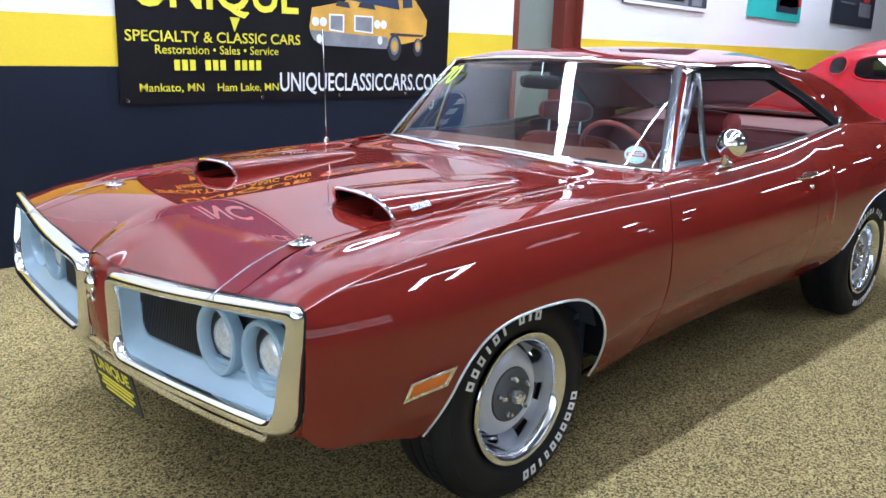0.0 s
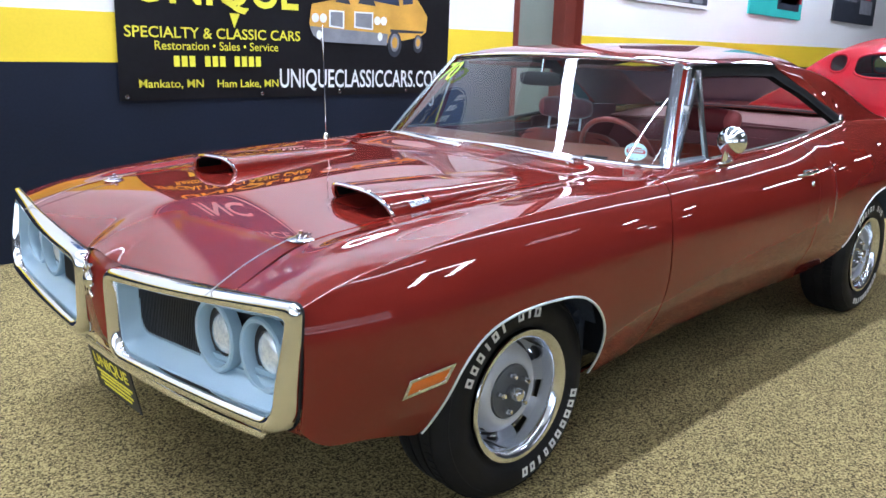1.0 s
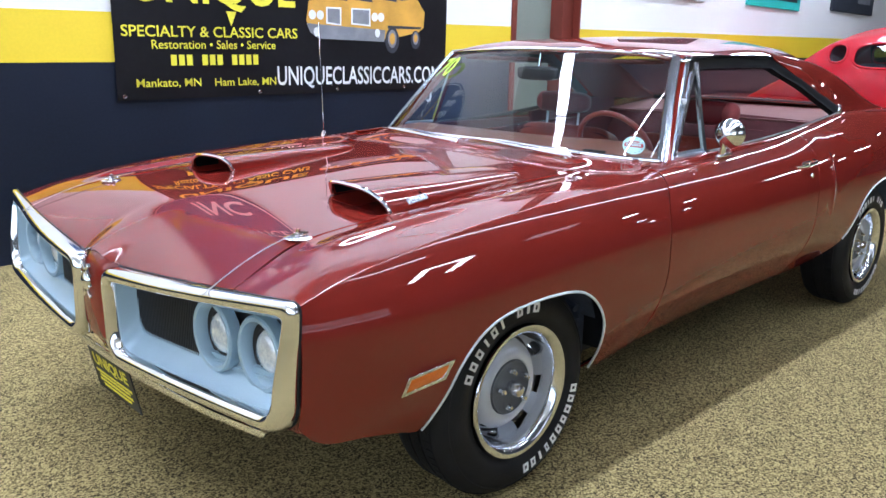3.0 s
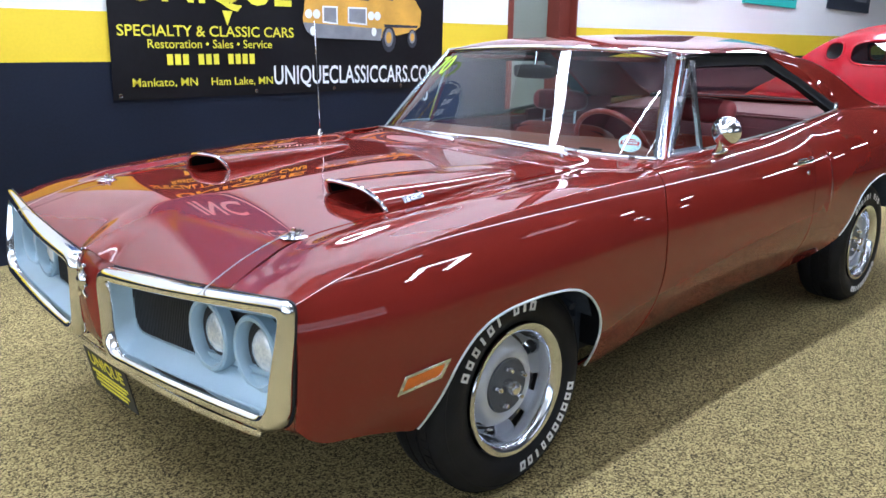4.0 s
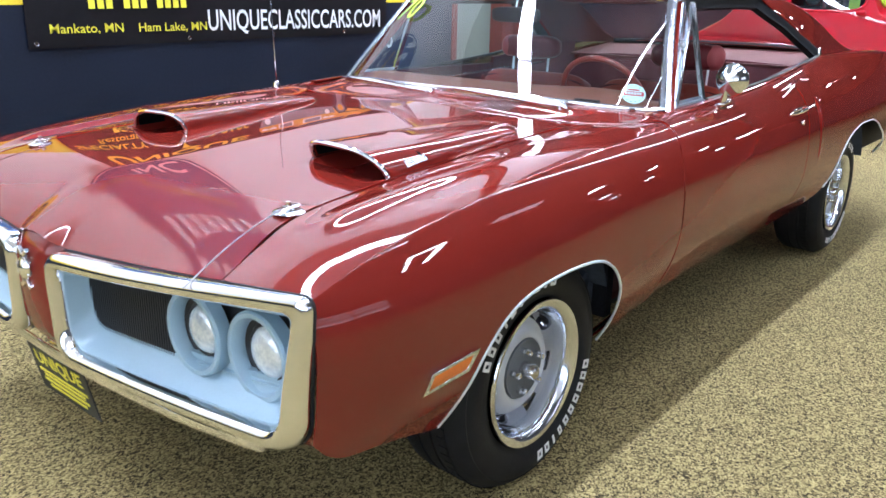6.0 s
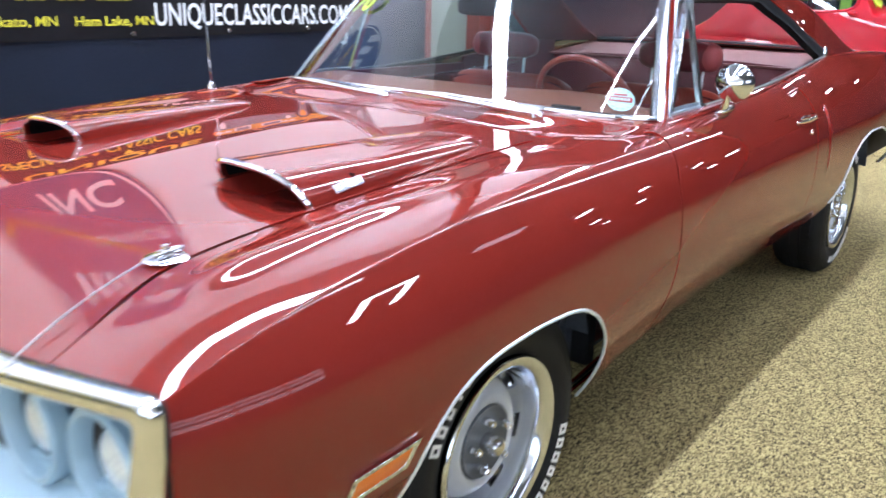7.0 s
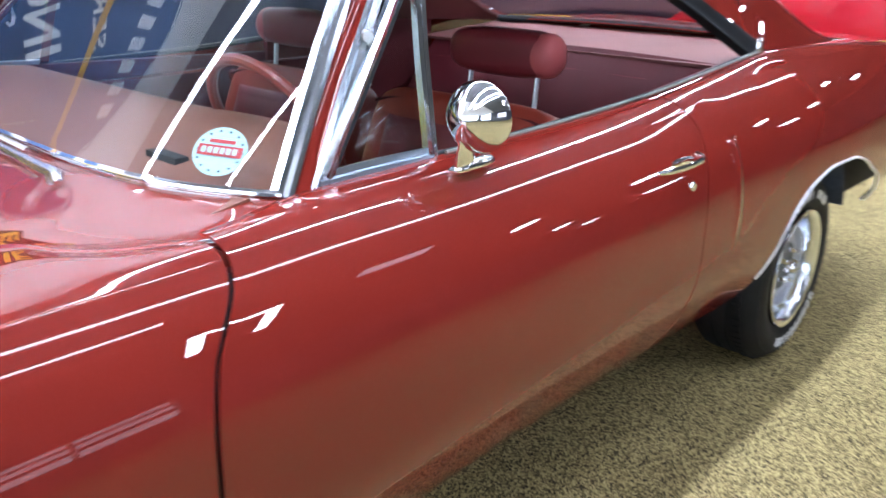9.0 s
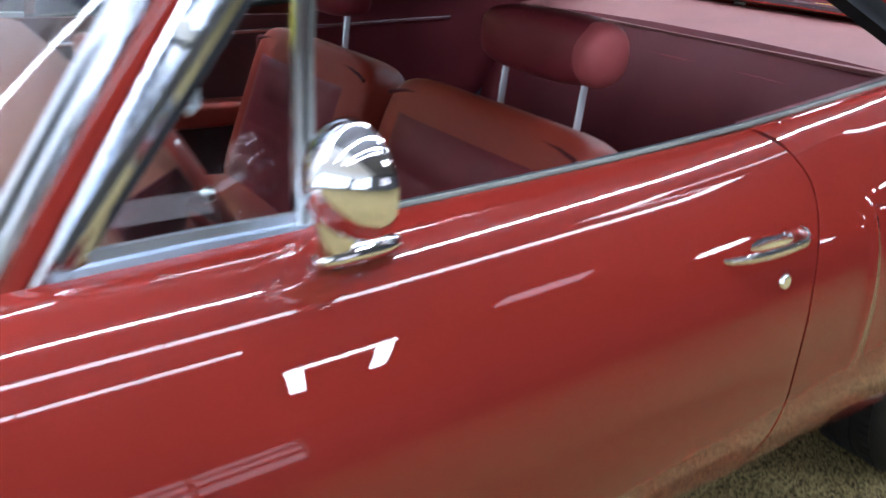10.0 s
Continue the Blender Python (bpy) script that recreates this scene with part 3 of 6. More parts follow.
# ---- posters far along the wall ----
def poster(x0, x1, z0, h, sheet_mat, marks, label):
    p = thing("poster", ((x0 + x1) / 2, WALL_Y, z0), label, "poster", "posters along the wall")
    place("backing", data("backing", *box(x0, x1, WALL_Y - 0.03, WALL_Y - 0.002, z0, z0 + h)), sheet_mat, p, smooth=0)
    for a, b, c, d, m in marks:
        place("print", data("print", *box(x0 + (x1 - x0) * a, x0 + (x1 - x0) * b, WALL_Y - 0.034, WALL_Y - 0.03, z0 + h * c, z0 + h * d)), m, p, smooth=0)
    return p


poster(6.05, 7.88, 2.0, 0.9, PRINT_DARK, ((0.0, 1.0, 0.0, 0.05, PRINT_WHITE), (0.3, 0.75, 0.06, 0.2, PRINT_GREY), (0.38, 0.7, 0.09, 0.17, PRINT_DARK), (0.8, 0.93, 0.07, 0.18, PRINT_GREY)), "framed dark poster of a car grille on the wall")
poster(9.03, 10.72, 2.03, 1.1, PRINT_TEAL, ((0.5, 0.93, 0.1, 0.3, PRINT_DARK), (0.55, 0.88, 0.18, 0.34, PRINT_GREY), (0.86, 0.98, 0.2, 0.4, PRINT_RED)), "teal poster with a dark car on the wall")
poster(11.94, 13.78, 2.1, 1.1, PRINT_DARK, ((0.15, 0.5, 0.3, 0.33, PRINT_GREY), (0.15, 0.5, 0.37, 0.4, PRINT_GREY), (0.6, 0.9, 0.15, 0.35, PRINT_GREY), (0.7, 0.85, 0.36, 0.5, PRINT_RED)), "dark poster with a silver car on the wall")


for x, z, label in ((15.45, 2.13, "dark framed drawing of a car above a red coupe"), (17.5, 2.16, "dark framed print of a car above a red coupe"), (19.65, 2.24, "dark framed chart near the far end of the wall")):
    poster(x, x + 1.6, z, 1.1, PRINT_DARK, ((0.12, 0.88, 0.10, 0.24, PRINT_GREY), (0.3, 0.7, 0.28, 0.40, PRINT_RED if x < 16 else PRINT_GREY), (0.2, 0.8, 0.46, 0.54, PRINT_GREY), (0.0, 1.0, 0.0, 0.03, PRINT_GREY)), label)


# ---- the dark red muscle car: x runs back from its front axle, z up, mirrored in y ----
car = thing("muscle_car", (1.5, 0, 0), "dark red two-door muscle car with twin hood scoops and white-lettered tyres", "car")
SIDES = (-1, 1)
WHEELBASE, HUB = 2.972, 0.335


def half_width(x):
    return tab(x, (-0.82, 0.915), (-0.5, 0.957), (0.0, 0.972), (0.75, 0.974), (1.6, 0.968), (2.2, 0.975), (2.9, 0.986), (3.6, 0.966), (4.0, 0.937), (4.3, 0.908))


def crease_z(x):
    return tab(x, (-0.82, 0.752), (-0.74, 0.772), (-0.63, 0.803), (-0.46, 0.835), (-0.18, 0.868), (0.08, 0.888), (0.5, 0.909), (0.78, 0.918), (1.3, 0.930), (1.7, 0.946), (2.0, 0.976), (2.4, 1.018), (2.8, 1.042), (3.4, 1.046), (3.9, 1.034), (4.2, 1.012))


def crease_y(x):
    return tab(x, (-0.82, 0.90), (-0.5, 0.885), (0.0, 0.872), (0.8, 0.866), (1.3, 0.858), (1.9, 0.852), (2.6, 0.835), (3.3, 0.848), (4.25, 0.840))


def side_y(x, z):
    """Half width of the body side at a height: tucked under below, rolled over at the shoulder."""
    p, zc, yc, z0 = half_width(x), crease_z(x), crease_y(x), 0.66
    tuck = tab(x, (-0.80, 0.06), (-0.6, 0.13), (-0.45, 0.145), (-0.1, 0.145), (0.42, 0.148), (0.8, 0.185), (1.1, 0.205), (2.2, 0.215), (2.5, 0.18), (3.3, 0.13), (3.45, 0.40), (4.3, 0.55))
    if z < z0:
        return p - tuck * ((z0 - z) / 0.385) ** 2
    t = min(1.0, (z - z0) / (zc - z0))
    return p - (p - yc) * t ** (2.35 + 0.65 * ease(-0.3, 0.6, x))


def sill_z(x):
    """Lower edge of the body side, with both wheel openings."""
    if x < 0.5:
        return tab(x, (-0.80, 0.51), (-0.765, 0.488), (-0.725, 0.448), (-0.66, 0.415), (-0.56, 0.396), (-0.43, 0.358), (-0.345, 0.332), (-0.332, 0.375), (-0.312, 0.45), (-0.293, 0.52), (-0.268, 0.565), (-0.228, 0.605), (-0.17, 0.633), (-0.09, 0.649), (0.02, 0.655), (0.11, 0.652), (0.18, 0.641), (0.243, 0.613), (0.307, 0.560), (0.355, 0.498), (0.395, 0.416), (0.425, 0.335), (0.437, 0.298), (0.448, 0.290), (0.5, 0.292))
    return tab(x, (0.5, 0.292), (0.9, 0.308), (1.3, 0.325), (1.95, 0.345), (2.20, 0.37), (2.40, 0.45), (2.43, 0.53), (2.455, 0.61), (2.52, 0.675), (2.63, 0.722), (2.78, 0.746), (2.94, 0.744), (3.08, 0.718), (3.20, 0.672), (3.30, 0.63), (3.36, 0.57), (3.39, 0.53), (3.42, 0.505), (3.46, 0.50), (3.6, 0.53), (3.8, 0.575), (4.05, 0.62), (4.3, 0.66))


def columns(a, b, n):
    """Steps along the car, closer together where the wheel openings are steep."""
    xs = set(span(a, b, n))
    for lo, hi in ((-0.36, -0.22), (0.20, 0.46), (2.38, 2.6), (3.18, 3.45)):
        xs |= {x for x in span(lo, hi, 24) if a < x < b}
    return sorted(xs)


def side_panel(s, a, b, n, rows=48):
    def f(x, v):
        lo, hi = sill_z(x), crease_z(x)
        z = lo + (hi - lo) * v
        front = (loop_x(side_y(x, z)) + 0.052 - a) * (1 - ease(a, a + 0.12, x))
        return (x + front + door_front(z) * ease(0.45, 0.711, x), s * side_y(x, z), z)
    return sheet(f, columns(a, b, n), [1 - (1 - v) ** 1.5 for v in span(0, 1, rows)])


def door_front(z):
    """How far the gap before the door swings back towards the shoulder."""
    return tab(z, (0.3, -0.010), (0.44, -0.020), (0.60, -0.032), (0.70, -0.036), (0.76, -0.032), (0.82, -0.015), (0.86, 0.015), (0.89, 0.042), (0.915, 0.055), (1.0, 0.06))


def hood_edge(x):
    return tab(x, (-0.82, 0.70), (-0.76, 0.685), (-0.68, 0.66), (-0.58, 0.63), (-0.45, 0.615), (-0.2, 0.606), (0.2, 0.603), (0.5, 0.61), (0.57, 0.65), (0.60, 0.72), (0.64, 0.768), (0.70, 0.80), (0.72, 0.81))


def soft_step(x, w):
    return 1 / (1 + math.exp(max(-60.0, min(60.0, -x / w))))


def hood_base(x, y):
    """Height of the hood and of the fender tops beside it: two planes that meet at a soft ridge, curling down to the loops."""
    a = abs(y)
    def free(x):
        z = 0.8795 + 0.066 * x - 0.012 * x * x - 0.013 * math.log(1 + math.exp((-0.60 - x) / 0.05))
        return z + 0.042 * (0.62 - math.sqrt(a * a + 0.0016)) * soft_step(x + 0.70, 0.06) * (1 - 0.4 * soft_step(x - 0.45, 0.08))
    xf = loop_x(a) + 0.050 - 0.022 * (1 - ease(0.05, 0.12, a))
    rim = 0.7155 + 0.0925 * max(0.0, a - 0.10) + 0.0265 * (1 - ease(0.02, 0.13, a))
    return free(x) + (rim - free(xf)) * math.exp(-max(0.0, x - xf) / 0.055)


def hood_z(x, y):
    """The same with the dips before the scoops."""
    a = abs(y)
    dip = ease(-0.30, -0.19, x) * (1 - ease(0.0, 0.05, x)) * ease(0.31, 0.40, a) * (1 - ease(0.54, 0.595, a))
    return hood_base(x, y) - 0.024 * dip


def fender_ridge(x):
    """Where the fender top is highest, between the hood seam and the shoulder."""
    return tab(x, (-0.8, 0.718), (-0.3, 0.714), (-0.05, 0.728), (0.17, 0.750), (0.51, 0.772), (0.72, 0.80))


def fender_top(s, a, b, n):
    def f(x, v):
        yc, zc, ye = crease_y(x), crease_z(x), hood_edge(x) + 0.006
        y = yc + (ye - yc) * v
        front = (loop_x(y) + 0.052 - a) * (1 - ease(a, a + 0.12, x))
        ze = hood_base(x + front, ye) + 0.010 * ease(0.48, 0.60, x)
        yr = fender_ridge(x)
        high = tab(x, (-0.60, 0.0), (-0.46, 0.012), (-0.22, 0.011), (-0.05, 0.005), (0.15, 0.0))
        step = tab(x, (-0.25, 0.0), (0.05, 0.009), (0.30, 0.010), (0.5, 0.008), (0.64, 0.0))
        z = zc + (ze - zc) * v + (0.008 * ease(-0.80, -0.62, x) - 0.6 * step) * math.sin(math.pi * min(1, v * 1.1) * 0.9) * (1 - 0.5 * v)
        z += high * math.exp(-(((y - yr) / 0.037) ** 2))
        z += step * (ease(ye + 0.012, yr, y) if y < yr else 1 - max(0.0, (y - yr) / (yc - yr)) ** 2)
        return (x + front + door_front(zc) * ease(0.45, 0.711, x), s * y, z)
    return sheet(f, columns(a, b, n), [v ** 1.4 for v in span(0, 1, 44)])


def loop_x(y):
    """Front face of the bumper loops, swept back towards the corners."""
    return -0.868 + 0.055 * (min(abs(y), 0.95) / 0.92) ** 2.2


# front clip
for s in SIDES:
    fender = place("fender", data("fender", *merged(side_panel(s, -0.765, 0.710, 90), fender_top(s, -0.765, 0.710, 90))), PAINT, car, "dark red front fender with a bright wheel-lip moulding", 42, 0.004)
    arch = columns(-0.344, 0.440, 50)
    place("wheel_lip", data("wheel_lip", *tube([(x, s * (side_y(x, sill_z(x)) + 0.002), sill_z(x)) for x in arch], 0.0042, 8)), PALE_CHROME, fender, "bright thin wheel-lip moulding")
    # amber marker lamp: a slanted frame with a lens in it
    def marker(x, z, out):
        return (x, s * (side_y(x, z) + out), z)
    outer = [(-0.487, 0.494), (-0.475, 0.548), (-0.325, 0.560), (-0.345, 0.506)]
    inner = [(-0.474, 0.504), (-0.466, 0.539), (-0.343, 0.550), (-0.356, 0.516)]
    v = [marker(*p, 0.001) for p in outer] + [marker(*p, 0.010) for p in outer] + [marker(*p, 0.010) for p in inner] + [marker(*p, 0.003) for p in inner]
    f = [(i + 4 * k, (i + 1) % 4 + 4 * k, (i + 1) % 4 + 4 * k + 4, i + 4 * k + 4) for k in range(3) for i in range(4)]
    lamp = place("side_marker", data("side_marker", v, f), CHROME, fender, "amber side marker in a chrome frame", bevel=0.001)
    v, f = sheet(lambda a, b: marker(*[inner[0][i] * (1 - a) * (1 - b) + inner[1][i] * (1 - a) * b + inner[3][i] * a * (1 - b) + inner[2][i] * a * b for i in (0, 1)], 0.006 + 0.002 * math.sin(math.pi * b)), span(0, 1, 10), span(0, 1, 6))
    place("lens", data("lens", v, f), AMBER, fender, "amber lens")
    # wheel housing
    def well(x0, r, n=28):
        pts = [(x0 + r * math.cos(a), HUB + 0.02 + r * math.sin(a)) for a in span(0.10 * math.pi, 0.90 * math.pi, n)]
        return sheet(lambda i, y: (pts[i][0], s * y, pts[i][1]), list(range(n + 1)), [0.50, 0.7, 0.88])
    place("wheel_housing", data("wheel_housing", *well(-0.005, 0.43)), LINER, car, "dusty dark inner wheel housing", thick=0.004)
    place("wheel_housing", data("wheel_housing", *well(2.93, 0.435)), LINER, car, "dusty dark inner wheel housing", thick=0.004)
    place("splash_panel", data("splash_panel", *merged(box(0.40, 0.43, min(s * 0.55, s * 0.82), max(s * 0.55, s * 0.82), 0.34, 0.60), tube([(0.395, s * 0.80, 0.47), (0.385, s * 0.80, 0.38)], 0.02), tube([(0.39, s * 0.74, 0.53), (0.38, s * 0.82, 0.51)], 0.014))), LINER, car, "dusty splash panel behind the wheel")

# hood
def hood():
    def g(u, v):
        x0 = -0.80 + (0.575 + 0.80) * u
        e = hood_edge(x0) - 0.006
        y = v * e
        reach = loop_x(y) + 0.050 + 0.80
        nose = 0.022 * (1 - ease(0.05, 0.12, abs(y)))
        x = x0 + (reach - nose) * (1 - ease(0.0, 0.14, u))
        return (x, y, hood_z(x, y))
    us = [u ** 1.15 for u in span(0, 1, 110)]
    return sheet(g, us, span(-1, 1, 120))


hood_ob = place("hood", data("hood", *hood()), PAINT, car, "dark red hood with a raised ridge and two scoops", 60, 0.004)


def resample(pts, n):
    """n + 1 points at even steps along a line of points."""
    pts = [Vector(p) for p in pts]
    at = [0.0]
    for p, q in zip(pts, pts[1:]):
        at.append(at[-1] + (q - p).length)
    out, j = [], 0
    for d in span(0, at[-1], n):
        while j < len(pts) - 2 and at[j + 1] < d:
            j += 1
        out.append(pts[j].lerp(pts[j + 1], min(1.0, (d - at[j]) / max(1e-9, at[j + 1] - at[j]))))
    return out


def scoop(s):
    """A low scoop that rises from the hood towards its open front."""
    def f(u, v):
        x = -0.205 + 0.655 * u
        tip = math.sqrt(max(0.0, 1 - max(0.0, (u - 0.84) / 0.16) ** 2))
        h = (0.040 * (1 - u) ** 0.85 + 0.013) * tip
        c, w = 0.445 + 0.02 * u, (0.143 - 0.065 * u ** 1.2) * (0.1 + 0.9 * tip)
        a = math.pi * v
        outer = math.cos(a) < 0
        low = 0.006 + (0.022 if outer else 0.008) * (1 - ease(-0.2, 0.06, x))
        k = abs(math.cos(a)) ** (0.85 if outer else 0.5) * math.copysign(1, math.cos(a))
        y = c - w * k
        z = hood_base(x, y) - low + (h + low) * max(0.0, math.sin(a)) ** (0.75 if outer else 0.45)
        return (x - 0.035 * math.sin(a) ** 0.6 * (1 - u) ** 2, s * y, z)
    return f


for s in SIDES:
    fs = scoop(s)
    sc = place("hood_scoop", data("hood_scoop", *sheet(fs, [u ** 1.2 for u in span(0, 1, 30)], [0.5 - 0.5 * math.copysign(abs(math.cos(math.pi * v)) ** 1.5, math.cos(math.pi * v)) for v in span(0, 1, 44)])), PAINT, hood_ob, "dark red hood scoop with a chrome lip", 50, 0.005)
    lip = resample([fs(0.0, v) for v in span(0.0, 1.0, 600)], 48)
    place("scoop_lip", data("scoop_lip", *tube([(p[0] - 0.002, p[1], p[2] + 0.001) for p in lip], 0.0065, 8)), CHROME, hood_ob, "chrome scoop lip")
    def lining(u, v):
        p, q = Vector(fs(u, v)), Vector((fs(u, 0.5)[0], s * (0.445 + 0.02 * u), hood_base(0.0, 0.45) - 0.02))
        return tuple(p + (q - p).normalized() * 0.006)
    place("scoop_lining", data("scoop_lining", *sheet(lining, span(0.012, 0.15, 8), span(0.02, 0.98, 30))), MOUTH_BLACK, hood_ob, "black inside of the scoop", 60)
    place("scoop_block", data("scoop_block", *sheet(lambda u, v: (-0.085, s * (0.325 + 0.245 * u), hood_base(-0.085, 0.45) - 0.04 + 0.070 * v), span(0, 1, 4), span(0, 1, 4))), MOUTH_BLACK, hood_ob, "black scoop mouth")
    # engine size badge on the outer flank
    if s < 0:
        a, b, c = Vector(fs(0.115, 0.89)), Vector(fs(0.25, 0.89)), Vector(fs(0.18, 0.82))
        x = (b - a).normalized()
        y = (c - (a + b) / 2)
        y = (y - x * y.dot(x)).normalized()
        n = x.cross(y)
        a = a + n * 0.0045
        m = Matrix(((x.x, y.x, n.x, a.x), (x.y, y.y, n.y, a.y), (x.z, y.z, n.z, a.z), (0, 0, 0, 1)))
        place("badge_plate", data("badge_plate", *moved(box(-0.002, 0.078, -0.002, 0.017, -0.006, 0.0005), m)), ARGENT, hood_ob, "silver badge plate", 0)
        lettering("badge", "383", (0.076, 0.015), m, BRIGHT, hood_ob, depth=0.002, label="bright metal badge numbers", bold=0.0)
    # hood pin: plate, post and clip with its lanyard
    px, py = -0.538, s * 0.588
    pz = hood_z(px, py)
    m = Matrix.Translation((px, py, pz + 0.002)) @ pose(0, 0, 0, -90, 0, 0)
    plate = merged(moved(revolve([(0.010, 0.001), (0.012, 0.005), (0.020, 0.0055), (0.030, 0.004), (0.036, 0.002), (0.038, 0.0)], 32), m), moved(revolve([(0.0, 0.024), (0.006, 0.023), (0.007, 0.0)], 12), m))
    place("hood_pin", data("hood_pin", *plate), CHROME, hood_ob, "chrome hood pin plate")
    place("pin_clip", data("pin_clip", *tube([(px - 0.03, py - 0.012, pz + 0.012), (px + 0.028, py - 0.004, pz + 0.013), (px + 0.034, py + 0.004, pz + 0.013), (px + 0.028, py + 0.009, pz + 0.013), (px - 0.012, py + 0.006, pz + 0.013)], 0.0025, 6)), CHROME, hood_ob, "chrome pin clip")
    wire = []
    for t in span(0, 1, 16):
        x = px - 0.02 - 0.28 * t
        y = s * (0.590 + 0.045 * t)
        wire.append((x, y, pz + 0.012 - 0.096 * t + 0.012 * math.sin(math.pi * t)))
    place("lanyard", data("lanyard", *tube(wire, 0.0016, 6)), BRAID, hood_ob, "thin wire lanyard")

# nose between the bumper loops
def nose(u, v):
    y = -0.118 + 0.236 * u
    z = 0.74 - 0.31 * v
    k = abs(y) / 0.118
    x = -0.845 - 0.018 * math.sin(math.pi * min(1, v * 1.15)) * (1 - k * k) + 0.06 * k**4 + 0.03 * ease(0.8, 1.0, v)
    if v < 0.15:
        x += 0.02 * (1 - v / 0.15) ** 2
    return (x, y, z)


place("nose_panel", data("nose_panel", *sheet(nose, span(0, 1, 24), span(0, 1, 24))), PAINT, car, "dark red nose between the two grille loops", 50, 0.004)
emblem = merged(moved(revolve([(0.0, 0.014), (0.012, 0.012), (0.022, 0.006), (0.028, 0.0)], 20), Matrix.Translation((-0.868, 0.0, 0.655)) @ pose(0, 0, 0, 0, 0, -90)), *[moved(box(-0.006, 0.006, -0.03, 0.03, -0.006, 0.006), Matrix.Translation((-0.866, 0, 0.655 + d)) @ pose(0, 0, 0, a, 0, 0)) for d, a in ((0.03, 40), (0.03, -40), (-0.028, 40), (-0.028, -40))])
place("emblem", data("emblem", *emblem), CHROME, car, "small chrome nose emblem", bevel=0.002)


# bumper loops round the two grilles
def loop_path(n=72, inset=0.0, deep=0.0):
    """Rounded four-sided loop in y and z, going round from the inner top; deep narrows it from below."""
    corners = [(0.082 + inset + 0.15 * deep, 0.712 - inset * 0.9 - 0.2 * deep), (0.925 - inset - 0.3 * deep, 0.790 - inset - 0.2 * deep), (0.905 - inset - 0.3 * deep, 0.478 + inset + deep), (0.098 + inset + 0.15 * deep, 0.440 + inset + deep)]
    radii = [0.055, 0.032, 0.07, 0.075]
    out = []
    for i in range(4):
        p, a, b = Vector(corners[i]), Vector(corners[i - 1]), Vector(corners[(i + 1) % 4])
        r = max(0.02, radii[i] - inset * 0.5)
        d0, d1 = (a - p).normalized() * r, (b - p).normalized() * r
        for t in span(0, 1, n // 8):
            out.append(p + d0 * (1 - t) ** 2 + d1 * t**2)
        q = corners[(i + 1) % 4]
        e, g = p + d1, Vector(q) + (p - Vector(q)).normalized() * radii[(i + 1) % 4]
        for t in span(0, 1, n // 8)[1:-1]:
            out.append(e + (g - e) * t)
    return out


def loop_sheet(s, rings):
    """A skin through inset rings (inset, depth)."""
    paths = [loop_path(72, r[0], r[2] if len(r) > 2 else 0.0) for r in rings]
    n = len(paths[0])
    def rake(p, deep):
        """The outer upper part leans back."""
        return 0.028 * ease(0.55, 0.79, p.y) * ease(0.3, 0.9, p.x) * max(0.0, 1 - deep / 0.045)
    return sheet(lambda i, j: (loop_x(paths[j][i].x) + rings[j][1] + rake(paths[j][i], rings[j][1]), s * paths[j][i].x, paths[j][i].y), list(range(n)), list(range(len(rings))), True)


for s in SIDES:
    place("bumper_loop", data("bumper_loop", *loop_sheet(s, [(0.006, 0.060), (-0.001, 0.052), (-0.001, 0.025), (0.003, 0.012), (0.012, 0.002), (0.022, 0.0), (0.032, 0.004), (0.038, 0.014), (0.039, 0.045)])), CHROME, car, "chrome bumper loop round the grille", 50)
    place("loop_seal", data("loop_seal", *loop_sheet(s, [(0.002, 0.046), (-0.0025, 0.049), (-0.0025, 0.053), (0.002, 0.056)])), SEAL, car, "black seal behind the bumper loop", 50)
    surround = place("grille_surround", data("grille_surround", *loop_sheet(s, [(0.039, 0.030), (0.043, 0.031), (0.045, 0.036), (0.046, 0.080, 0.030), (0.048, 0.084, 0.034), (0.052, 0.084, 0.036), (0.054, 0.091, 0.036), (0.062, 0.091, 0.040), (0.064, 0.103, 0.040)])), SILVER, car, "silver-blue recessed grille surround", 40)
    back = loop_path(72, 0.062, 0.04)
    lamp_y, lamp_z = (0.563, 0.752), 0.622
    place("grille_back", data("grille_back", [(loop_x(p.x) + 0.103, s * p.x, p.y) for p in back], [tuple(range(len(back)))]), BLACK, car, "black grille back plate", 0)
    bars_v = []
    for i in range(42):
        y = 0.105 + i * 0.0088
        bars_v.append(box(loop_x(y) + 0.084, loop_x(y) + 0.101, min(s * y, s * (y + 0.0042)), max(s * y, s * (y + 0.0042)), 0.518, 0.715 if 0.12 < y else 0.66))
    tagged(place("grille_insert", data("grille_insert", *merged(*bars_v)), BLACK, surround, "fine black vertical grille bars", 0), kind="stuff")
    for y in lamp_y:
        m = Matrix.Translation((loop_x(y) + 0.081, s * y, lamp_z)) @ pose(0, 0, 0, 0, 0, -90)
        light = place("headlight_ring", data("headlight_ring", *moved(revolve([(0.073, -0.022), (0.074, -0.010), (0.078, 0.012), (0.080, 0.015), (0.0895, 0.016), (0.0935, 0.011), (0.094, -0.018)], 48), m)), SILVER, car, "silver-blue headlight ring")
        place("headlight", data("headlight", *moved(revolve([(0.0, 0.002), (0.02, 0.001), (0.036, -0.003), (0.047, -0.009), (0.053, -0.017)], 40), m)), LAMP_GLASS, car, "clear round sealed-beam headlight")
        place("headlight_rim", data("headlight_rim", *moved(revolve([(0.052, -0.020), (0.054, -0.013), (0.057, -0.013), (0.062, -0.020), (0.0735, -0.016)], 40), m)), BLACK, car, "black headlight retaining rim")

